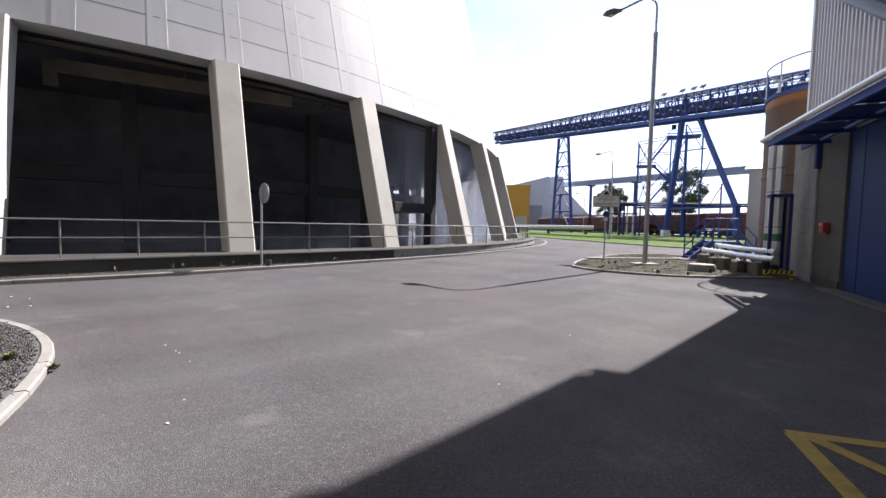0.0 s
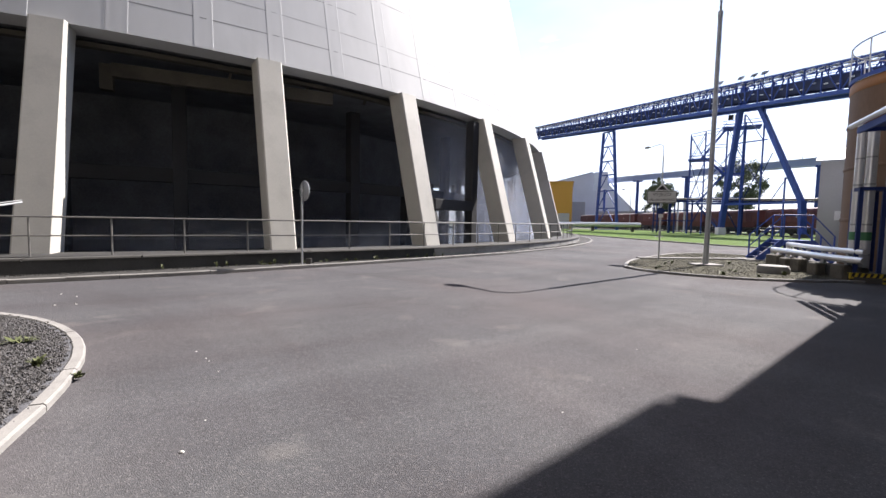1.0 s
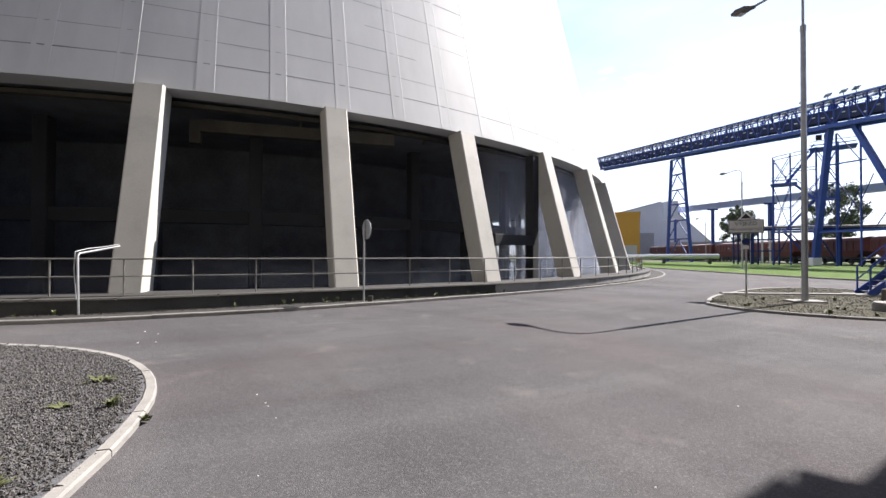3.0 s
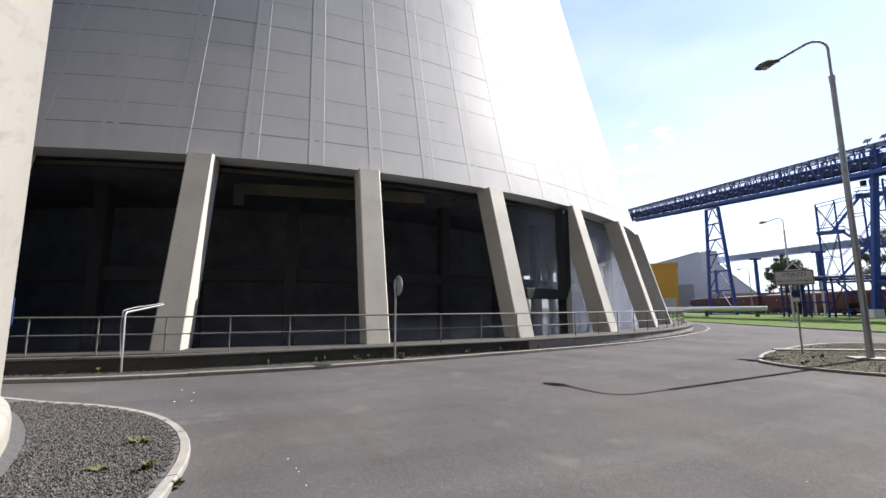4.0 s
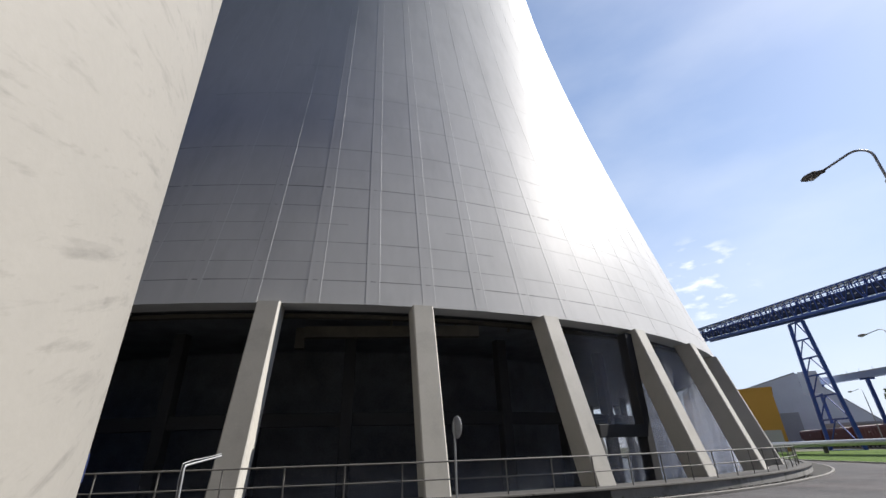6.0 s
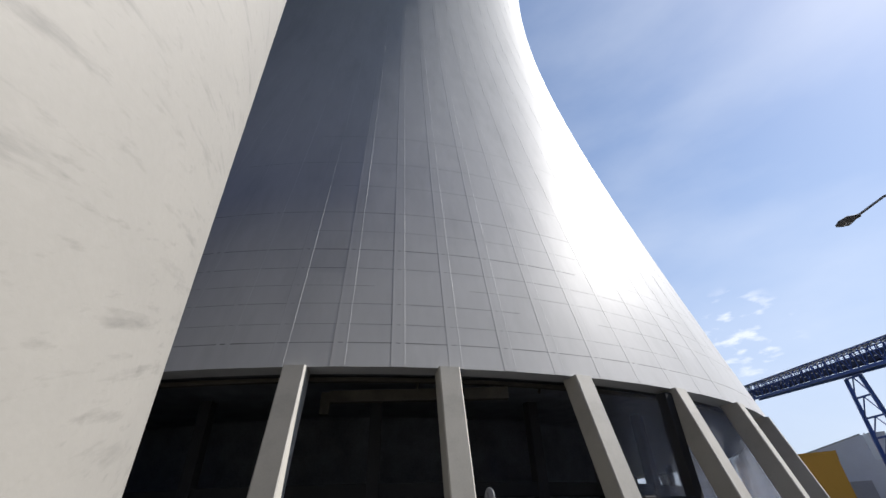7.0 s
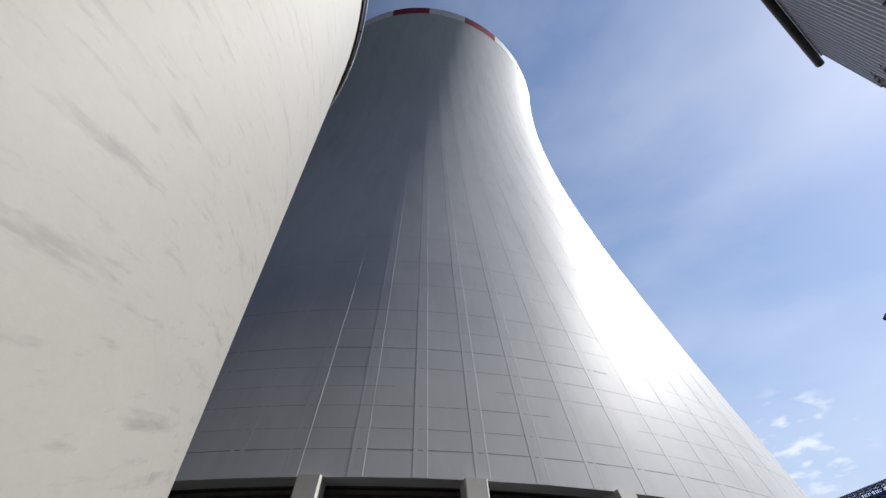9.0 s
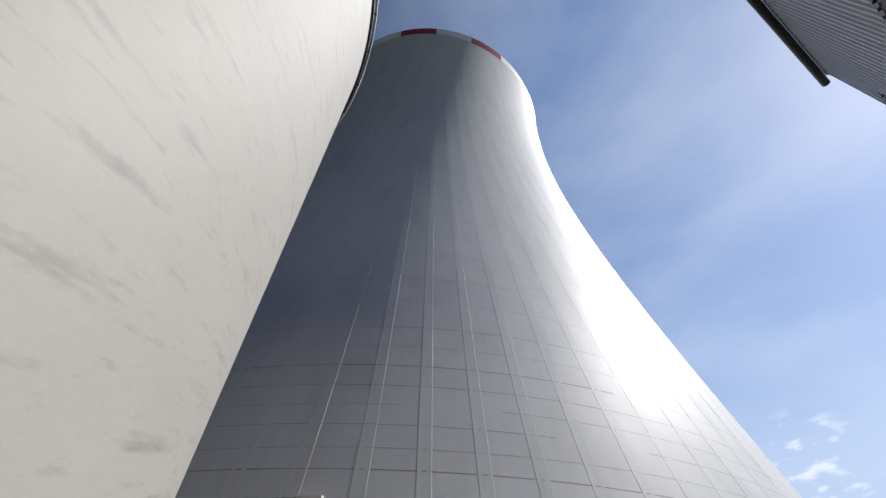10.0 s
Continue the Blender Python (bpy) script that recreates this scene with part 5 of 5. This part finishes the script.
for a, b in (((0.26, 20.0), (0.5, 15.2)), ((0.5, 9.5), (0.62, 13.0)), ((0.26, 5.3), (0.5, 11.5)), ((0.62, 5.3), (0.8, 9.0)), ((0.12, 15.5), (0.5, 8.0))):
    p, q = foot_l.lerp(foot_r, a[0]), foot_l.lerp(foot_r, b[0])
    part("rod", Geo().beam((p.x, p.y, a[1]), (q.x, q.y, b[1]), 0.09), BLUE_DARK, frame_a)
part("foot_guard", Geo().box((foot_l.x - 0.62, foot_l.y - 0.62, 0), (foot_l.x + 0.62, foot_l.y + 0.62, 1.3), None, 0.05), WHITE, frame_a, "white painted foot guard")
part("foot_block", Geo().box((foot_r.x - 0.8, foot_r.y - 0.8, 0), (foot_r.x + 0.8, foot_r.y + 0.8, 0.6), None, 0.05), PANEL, frame_a)

# stair tower
stairs = thing("stair_tower", "blue steel scaffold stair tower with landings", "stair tower")
T0, T1 = Vector((37.5, 84.1, 0)), Vector((44.9, 80.4, 0))
TD = (T1 - T0).normalized()
TN = Vector((-TD.y, TD.x, 0))
for a, h in ((0.0, 18.2), (2.3, 18.5), (5.6, 19.1), (8.2, 19.6)):
    for b in (0.0, 3.0):
        part("post", Geo().beam(T0 + TD * a + TN * b, T0 + TD * a + TN * b + Vector((0, 0, h)), 0.15), BLUE, stairs)
for z, a0, a1 in ((5.6, -0.3, 8.4), (13.6, -0.3, 3.2), (18.9, 4.8, 10.4), (10.8, 5.0, 8.4)):
    c = T0 + TD * (a0 + a1) / 2 + TN * 1.5
    part("landing", Geo().beam(T0 + TD * a0 + TN * 1.5 + Vector((0, 0, z)), T0 + TD * a1 + TN * 1.5 + Vector((0, 0, z)), 3.3, 0.22), BLUE, stairs)
    for b in (-0.1, 3.1):
        for dz in (0.55, 1.1):
            part("guard_rail", Geo().beam(T0 + TD * a0 + TN * b + Vector((0, 0, z + dz)), T0 + TD * a1 + TN * b + Vector((0, 0, z + dz)), 0.07), BLUE, stairs)
for p, q, z0, z1, b in ((1.6, 5.4, 13.6, 18.9, 0.6), (2.9, 5.6, 13.6, 10.8, 2.0), (1.4, 5.4, 5.6, 10.8, 0.6), (1.4, 5.6, 5.6, 0.1, 2.0)):
    for w in (0.0, 0.8):
        part("stair_stringer", Geo().beam(T0 + TD * p + TN * (b + w) + Vector((0, 0, z0)), T0 + TD * q + TN * (b + w) + Vector((0, 0, z1)), 0.1, 0.3), BLUE, stairs)
        part("stair_rail", Geo().beam(T0 + TD * p + TN * (b + w) + Vector((0, 0, z0 + 1.0)), T0 + TD * q + TN * (b + w) + Vector((0, 0, z1 + 1.0)), 0.06), BLUE, stairs)
    for i in range(12):
        c = T0 + TD * (p + (q - p) * (i + 0.5) / 12) + TN * (b + 0.4) + Vector((0, 0, z0 + (z1 - z0) * (i + 0.5) / 12))
        part("tread", Geo().beam(c - TN * 0.4, c + TN * 0.4, 0.26, 0.05), BLUE_DARK, stairs)
for b in (0.0, 3.0):
    for a0, z0, a1, z1 in ((0, 18.2, 5.6, 19.1), (0, 13.6, 2.3, 18.3), (2.3, 13.6, 0, 18.0), (0, 5.6, 2.3, 13.4), (2.3, 5.6, 0, 13.4), (2.3, 9.6, 5.6, 13.6), (5.6, 13.6, 8.2, 18.8), (8.2, 13.6, 5.6, 18.8), (5.6, 5.6, 8.2, 10.6), (5.6, 10.8, 8.2, 13.6), (0, 0.3, 2.3, 5.4), (5.6, 5.4, 8.2, 0.3), (2.3, 5.4, 5.6, 0.3), (0, 9.6, 2.3, 9.6), (5.6, 13.6, 8.2, 13.6), (2.3, 16.0, 5.6, 16.0)):
        part("brace", Geo().beam(T0 + TD * a0 + TN * b + Vector((0, 0, z0)), T0 + TD * a1 + TN * b + Vector((0, 0, z1)), 0.09), BLUE_DARK, stairs)
for a in (5.9, 6.9):
    part("panel_box", Geo().box((-0.38, -0.15, 0), (0.38, 0.15, 0.85), Matrix.Translation(T0 + TD * a + TN * 0.2 + Vector((0, 0, 20.2))) @ pose(0, 0, 0, 0, 0, -26)), GUTTER, stairs, "dark box on the top landing")

# second, lower conveyor far behind
far = thing("enclosed_conveyor", "distant grey-blue enclosed conveyor on blue supports", "conveyor bridge")
F0, F1 = Vector((43.2, 172.0, 17.5)), Vector((92.0, 66.0, 15.4))
part("gallery", Geo().beam(F0, F1, 2.6, 1.5), GALLERY, far, "grey-blue enclosed gallery")
part("gallery_roof", Geo().beam(F0 + Vector((0, 0, 0.85)), F1 + Vector((0, 0, 0.85)), 2.9, 0.16), HALL_ROOF, far)
for i in range(30):
    c = F0.lerp(F1, (i + 0.5) / 30)
    part("roof_post", Geo().beam(c + Vector((-1.2, 0, 0.9)), c + Vector((-1.2, 0, 1.6)), 0.1), HALL, far)
for s, w in ((0.04, 0.9), (0.18, 1.0), (0.346, 1.2), (0.644, 1.9), (0.86, 1.9)):
    c = F0.lerp(F1, s)
    part("support", Geo().beam((c.x, c.y, 0), (c.x, c.y, c.z - 0.7), w, w * 0.7), BLUE, far, "blue box-section support")
    part("support_head", Geo().beam((c.x - 1.5, c.y, c.z - 0.95), (c.x + 1.5, c.y, c.z - 0.95), 0.5, 0.5), BLUE, far)
part("transfer_house", Geo().box((40.5, 160, 14), (44.0, 165, 20)), HALL, far, "grey-blue transfer house")

# ---------------------------------------------------------------- far buildings
def far_hall():
    top = thing("coal_store", "large blue-grey clad coal store with sloping roof", "building", (45.5, 186, 0))
    m = pose(0, 0, 0, 0, 0, -14)
    out = [(-18, 0), (-18, 18.3), (-0.5, 22.6), (1.5, 22.4), (21, 1.5), (21, 0)]
    rows = [[m @ Vector((x, y, z)) for x, z in out] for y in (0, 45)]
    g = Geo().grid(rows, close_v=True)
    g.face(*rows[0]), g.face(*rows[1][::-1])
    part("hall_body", g, HALL, top)
    for i in range(13):
        x = -17.9 + i * 1.5
        part("cladding_seam", Geo().beam(m @ Vector((x, -0.06, 0.2)), m @ Vector((x, -0.06, 18.0 + (x + 18) * 0.24)), 0.05, 0.05), HALL, top)
    part("grey_door", Geo().box((-9.5, -0.25, 0), (-3.0, -0.05, 10.5), m), STORE_DOOR, top, "tall grey door panel")
    part("eaves_trim", Geo().beam(m @ Vector((-18.3, -0.2, 18.4)), m @ Vector((-0.4, -0.2, 22.8)), 0.5, 0.35), HALL_ROOF, top)
    part("roof_plane", Geo().beam(m @ Vector((0.6, 22, 22.9)), m @ Vector((21.3, 22, 1.6)), 46, 0.25, (0, 0, 1)), HALL_ROOF, top)


far_hall()
ochre = thing("ochre_building", "ochre yellow clad building with pale gate", "building", (20.0, 113.5, 0))
m = pose(0, 0, 0, 0, 0, -11)
part("wall", Geo().box((-14, 0, -0.1), (2.5, 14, 11.8), m), YELLOW_WALL, ochre)
part("parapet", Geo().box((-14.2, -0.2, 11.8), (2.7, 14.2, 12.2), m), YELLOW_WALL, ochre)
part("gate", Geo().box((-1.0, -0.12, 0), (1.9, -0.003, 4.0), m), PALE_WALL, ochre, "pale sectional gate")
for i in range(9):
    part("wall_seam", Geo().box((-13.9 + i * 2.0, -0.05, 0.1), (-13.8 + i * 2.0, -0.003, 11.7), m), YELLOW_WALL, ochre)

shed = thing("pale_shed", "pale grey clad shed with sloping roof", "building", (26.0, 36.9, 0))
m = pose(0, 0, 0, 0, 0, -38)
rows = [[m @ Vector((x, y, z)) for y, z in ((0, -0.1), (0, 6.7), (8, 8.6), (8, -0.1))] for x in (0, 12)]
g = Geo().grid(rows, close_v=True)
g.face(*rows[0][::-1]), g.face(*rows[1])
part("shed_body", g, PALE_WALL, shed)
part("roof_sheet", Geo().beam(m @ Vector((6, -0.25, 6.75)), m @ Vector((6, 8.3, 8.78)), 12.6, 0.14), HALL_ROOF, shed)
for i in range(12):
    part("wall_seam", Geo().box((i + 0.1, -0.03, 0), (i + 0.16, -0.002, 6.6), m), PALE_WALL, shed)
part("small_plate", Geo().box((1.0, -0.05, 2.2), (1.5, -0.004, 2.9), m), WHITE, shed)
brick = thing("brown_kiosk", "brown rendered kiosk between shed and tank", "building", (22.2, 29.2, 0))
part("wall", Geo().box((0, 0, -0.1), (4.0, 4.0, 3.4), pose(0, 0, 0, 0, 0, -38), 0.03), RUST_TANK, brick)
part("roof", Geo().box((-0.2, -0.2, 3.4), (4.2, 4.2, 3.6), pose(0, 0, 0, 0, 0, -38)), HALL_ROOF, brick)

# grey low sheds behind the train
for x, y, w, h in ((58, 150, 40, 5.5), (98, 96, 36, 6.5)):
    s = thing("long_shed", "long low grey shed far behind the wagons", "building", (x, y, 0), "far sheds")
    part("wall", Geo().box((-w / 2, 0, -0.1), (w / 2, 12, h), pose(0, 0, 0, 0, 0, -35)), PALE_WALL, s)
    part("roof", Geo().box((-w / 2 - 0.4, -0.4, h), (w / 2 + 0.4, 12.4, h + 0.5), pose(0, 0, 0, 0, 0, -35)), HALL_ROOF, s)
    for k in range(int(w / 5)):
        part("window", Geo().box((-w / 2 + 1 + k * 5, -0.06, h * 0.5), (-w / 2 + 3.6 + k * 5, -0.004, h * 0.8), pose(0, 0, 0, 0, 0, -35)), GUTTER, s)

# ---------------------------------------------------------------- train
def hopper_wagon():
    top = thing("hopper_wagon", "rust red covered hopper wagon standing on the siding", "wagon", group="wagons on the siding")
    L = 6.6
    sec = [(-1.2, 1.25), (-1.5, 2.2), (-1.5, 3.75), (-1.3, 4.15), (1.3, 4.15), (1.5, 3.75), (1.5, 2.2), (1.2, 1.25)]
    rows = [[(x, y, max(z, 1.25 + k)) for y, z in sec] for x, k in ((-L, 0.9), (-L + 1.4, 0.0), (L - 1.4, 0.0), (L, 0.9))]
    g = Geo().grid(rows, close_v=True)
    g.face(*rows[0][::-1]), g.face(*rows[-1])
    body = part("body", g, WAGON, top)
    part("roof_cover", Geo().grid([[(x, 1.36 * math.cos(a), 4.0 + 0.34 * math.sin(a)) for a in (math.pi * i / 8 for i in range(9))] for x in (-L + 0.05, L - 0.05)]), WAGON_TOP, body, "dusty pale roof", 40)
    for i in range(11):
        x = -L + 0.3 + i * (2 * L - 0.6) / 10
        for y in (-1.53, 1.53):
            part("side_rib", Geo().beam((x, y, 2.2), (x, y, 3.78), 0.12, 0.09), WAGON, body)
    for x in (-2.2, 0.0, 2.2):
        part("discharge_chute", Geo().grid([[(x - w, -d, z), (x + w, -d, z), (x + w, d, z), (x - w, d, z)] for w, d, z in ((1.05, 1.2, 1.24), (0.7, 1.05, 0.4))], close_v=True).face((x - 0.7, -1.05, 0.4), (x + 0.7, -1.05, 0.4), (x + 0.7, 1.05, 0.4), (x - 0.7, 1.05, 0.4)), BLACK, body)
    part("sole_bar", Geo().box((-L, -1.25, 0.95), (L, 1.25, 1.22)), BLACK, top, "black underframe")
    for x in (-L + 1.9, L - 1.9):
        for y in (-1.1, 1.1):
            part("bogie_frame", Geo().box((x - 1.25, y - 0.12, 0.4), (x + 1.25, y + 0.12, 0.75), None, 0.08), BLACK, top)
        for dx in (-0.9, 0.9):
            for y in (-0.8, 0.8):
                part("wheel", Geo().tube([(x + dx, y - 0.07, 0.51), (x + dx, y + 0.07, 0.51)], 0.46, 18), BLACK, top)
    for y in (-1.51, 1.51):
        part("data_panel", Geo().box((-0.6, y - 0.015, 2.85), (0.1, y + 0.015, 3.15)), WAGON_TOP, body, "pale faded data panel")
    for x in (-L - 0.35, L + 0.35):
        for y in (-0.85, 0.85):
            part("buffer", Geo().tube([(x - 0.3, y, 1.06), (x + 0.3, y, 1.06)], 0.18, 10), BLACK, top)
    return top


RAIL0, RAILD = Vector((48.2, 85.0, 0.12)), Vector((0.12, -0.993, 0)).normalized()
ang = math.degrees(math.atan2(RAILD.y, RAILD.x))
first = hopper_wagon()
for i, s in enumerate((-76.5, -61.5, -46.5, -31.5, -16.5, -1.5, 13.5, 28.5, 43.5)):
    p = RAIL0 + RAILD * s
    if i == 0:
        first.matrix_world = pose(p.x, p.y, p.z, 0, 0, ang)
        first.scale = (1.03, 1.03, 1.04)
    else:
        copy_thing(first, pose(p.x, p.y, p.z, 0, 0, ang))
track = thing("railway_track", "steel rails on a low ballast bank", "track", (RAIL0.x, RAIL0.y, 0), "", "structure")
track.matrix_world = pose(RAIL0.x, RAIL0.y, 0, 0, 0, ang)
part("ballast", Geo().slab([(-86, -2.2), (60, -2.2), (60, 2.2), (-86, 2.2)], -0.1, 0.07), GRAVEL, track, "grey ballast")
for y in (-0.75, 0.75):
    part("steel_rail", Geo().beam((-86, y, 0.12), (60, y, 0.12), 0.09, 0.12), RAIL_STEEL, track)

pl = thing("heat_pipe", "fat silver heat pipe on low supports before the wagons", "pipe")
part("lagging", Geo().tube([(8, 95.0, 1.35), (22, 90.0, 1.4), (30.6, 87.5, 1.45)], 0.42, 16), SILVER, pl, "", 40)
for s in (0.0, 0.3, 0.6, 0.95):
    c = Vector((10, 94.3, 0)).lerp(Vector((30.2, 87.65, 0)), s)
    part("support", Geo().box((c.x - 0.25, c.y - 0.25, 0), (c.x + 0.25, c.y + 0.25, 1.0)), PANEL, pl)
rack = thing("pipe_rack", "small blue steel pipe rack beside the wagons", "pipe rack", (33.6, 87.6, 0))
for x in (0, 2.6, 5.2):
    for y in (0, 1.8):
        part("post", Geo().beam((x, y - x * 0.5, 0), (x, y - x * 0.5, 6.4), 0.22), BLUE_DARK, rack)
for z in (2.4, 4.4, 6.3):
    for y in (0, 1.8):
        part("rail", Geo().beam((0, y, z), (5.2, y - 2.6, z), 0.18), BLUE_DARK, rack)
for x in (0.8, 2.0, 3.4, 4.4):
    part("riser_pipe", Geo().tube([(x, 0.8 - x * 0.5, 0.2), (x, 0.8 - x * 0.5, 6.0)], 0.16, 8), SILVER, rack, "", 40)
over = thing("overhead_pipe", "dull grey overhead pipe carried past the stair tower", "pipe")
part("lagging", Geo().tube([(34, 88, 6.6), (46, 79.5, 6.2), (66, 66.0, 5.9)], 0.2, 12), RAIL_STEEL, over, "", 40)
part("carrier", Geo().beam((34, 88.4, 6.1), (66, 66.4, 5.5), 0.3), BLUE_DARK, over)
for s in (0.05, 0.35, 0.65, 0.95):
    c = Vector((34, 88.4, 0)).lerp(Vector((66, 66.4, 0)), s)
    part("post", Geo().beam((c.x, c.y, 0), (c.x, c.y, 6.0 - s * 0.5), 0.25), BLUE_DARK, over)


# ---------------------------------------------------------------- trees
def tree(at, h, width, seed, label):
    rnd = random.Random(seed)
    top = thing("tree", label, "tree", at, "trees behind the wagons")
    limbs = [((0, 0, 0), (0.2, 0.1, h * 0.35), 0.28)]
    for i in range(9):
        a, z0 = rnd.uniform(0, 6.28), h * rnd.uniform(0.22, 0.6)
        limbs.append(((0.15, 0.08, z0), (math.cos(a) * width * rnd.uniform(0.25, 0.42), math.sin(a) * width * rnd.uniform(0.25, 0.42), z0 + h * rnd.uniform(0.15, 0.35)), 0.11))
    limbs.append(((0.2, 0.1, h * 0.33), (0, 0, h * 0.9), 0.2))
    g = Geo()
    for p, q, r in limbs:
        g.tube([p, Vector(p).lerp(Vector(q), 0.5) + Vector((rnd.uniform(-0.2, 0.2), rnd.uniform(-0.2, 0.2), 0)), q], [r, r * 0.7, r * 0.3], 7)
    part("trunk", g, BARK, top, "", 50)
    clumps = []
    while len(clumps) < 78:
        p = Vector((rnd.uniform(-1, 1), rnd.uniform(-1, 1), rnd.uniform(-1, 1)))
        if p.length < 1 and (p.length > 0.45 or rnd.random() < 0.3):
            k = 1.0 - 0.25 * max(0, p.z)
            clumps.append((Vector((p.x * width / 2 * k, p.y * width / 2 * k, h * 0.6 + p.z * h * 0.38)), rnd.uniform(0.45, 1.0) * width * 0.12))
    g = Geo()
    for c, r in clumps:
        for _ in range(120):
            d = Vector((rnd.gauss(0, 1), rnd.gauss(0, 1), rnd.gauss(0, 1))).normalized() * r * rnd.uniform(0.3, 1.15)
            o = c + d
            e = Euler((rnd.uniform(0, 6), rnd.uniform(0, 6), rnd.uniform(0, 6))).to_matrix()
            s = rnd.uniform(0.14, 0.30)
            u, v = e @ Vector((s, 0, 0)), e @ Vector((0, s * 0.6, 0))
            g.face(o - u, o - v, o + u, o + v)
    part("crown", g, LEAF, top, "dark green leafy crown with gaps")


tree((50.6, 130.4, -0.03), 15.4, 9.6, 21, "rounded dark green tree behind the wagons")
tree((60.6, 109.6, -0.03), 17.8, 11.5, 22, "tall dark green tree behind the conveyor trestle")

# ---------------------------------------------------------------- small things
def weed(at, h, n, spread, seed, label="small green weed growing from the gravel"):
    rnd = random.Random(seed)
    g = Geo()
    for _ in range(n):
        a, lean = rnd.uniform(0, 6.28), rnd.uniform(0.2, 1.0) * spread
        x, y, w = rnd.uniform(-0.2, 0.2) * spread, rnd.uniform(-0.2, 0.2) * spread, rnd.uniform(0.006, 0.016)
        hh = h * rnd.uniform(0.5, 1.0)
        px_, py_ = -math.sin(a) * w, math.cos(a) * w
        ex, ey = x + math.cos(a) * lean, y + math.sin(a) * lean
        mx_, my_ = (x + ex) / 2, (y + ey) / 2
        g.face((x - px_, y - py_, 0), (x + px_, y + py_, 0), (mx_ + px_ * 1.5, my_ + py_ * 1.5, hh * 0.75), (mx_ - px_ * 1.5, my_ - py_ * 1.5, hh * 0.75))
        g.face((mx_ - px_ * 1.5, my_ - py_ * 1.5, hh * 0.75), (mx_ + px_ * 1.5, my_ + py_ * 1.5, hh * 0.75), (ex, ey, hh))
    ob = tagged(part("weed", g, WEED), label, "weed", "weeds")
    ob.location = at
    return ob


WEED = mat("weed_leaves", (0.045, 0.066, 0.018), 0.7, var=0.35, scale=6, fine=30, bump=0, col2=(0.085, 0.09, 0.035))
for i, (x, y, z, h, n, sp) in enumerate(((-5.55, 5.1, 0.06, 0.07, 30, 0.26), (-4.55, 4.42, 0.06, 0.11, 26, 0.11), (-3.98, 4.30, 0.02, 0.07, 20, 0.12), (-5.0, 4.3, 0.06, 0.05, 14, 0.2), (-3.75, 2.95, 0.06, 0.10, 26, 0.17), (-4.3, 3.2, 0.06, 0.05, 14, 0.2))):
    weed((x, y, z), h, n, sp, 40 + i)
rnd = random.Random(31)
for i in range(34):
    a = radians(rnd.choice((rnd.uniform(-66, -40), rnd.uniform(-53, -44))))
    r = wall_r(math.degrees(a)) + rnd.uniform(0.08, 0.3)
    weed((TC[0] + r * math.cos(a), TC[1] + r * math.sin(a), 0.075), rnd.uniform(0.05, 0.2), rnd.randint(8, 18), rnd.uniform(0.06, 0.14), 60 + i, "thin dry weed at the foot of the basin wall")
for i in range(12):
    a, r = rnd.uniform(0, 6.28), rnd.uniform(0.3, 2.6)
    weed((8.6 + r * math.cos(a) * 1.2, 17.4 + r * math.sin(a) * 1.2, 0.06), rnd.uniform(0.06, 0.16), 18, 0.14, 130 + i, "small dry weed on the gravel island")

# scraps of white stone on the road
CHIP = mat("white_chip", (0.42, 0.41, 0.39), 0.8, var=0.1, bump=0)
for i, (x, y, k) in enumerate((x, y, k * 0.48) for x, y, k in ((-2.11, 3.22, 0.045), (-3.46, 5.28, 0.028), (-3.19, 5.06, 0.022), (-3.1, 4.98, 0.022), (-2.81, 4.7, 0.02), (-2.25, 3.67, 0.022), (-8.4, 8.25, 0.05), (-7.9, 8.1, 0.04), (-7.5, 7.3, 0.05), (-7.25, 7.45, 0.04), (1.9, 6.2, 0.022), (0.6, 4.2, 0.02))):
    g = Geo()
    rr = random.Random(200 + i)
    rows = [[(k * s * math.cos(a) * rr.uniform(0.7, 1.2), k * s * math.sin(a) * rr.uniform(0.5, 1.0), z * k) for a in (2 * math.pi * j / 7 for j in range(7))] for s, z in ((0.9, 0.0), (1.0, 0.25), (0.5, 0.55))]
    g.grid(rows, close_v=True)
    g.f.append(tuple(range(14, 21)))
    ob = tagged(part("stone_chip", g, CHIP), "small white stone chip lying on the asphalt", "stone chip", "stone chips on the road")
    ob.location = (x, y, 0.0)
# blue plate on the silo
ang_p = math.degrees(math.atan2(4.98 - SC[1], -8.3 - SC[0]))
plate = part("number_plate", Geo().box((SR - 0.01, -0.12, 1.5), (SR + 0.03, 0.12, 1.9), None, 0.008), BLUE_DARK, silo, "small blue plate")
plate.matrix_local = pose(0, 0, 0, 0, 0, ang_p)
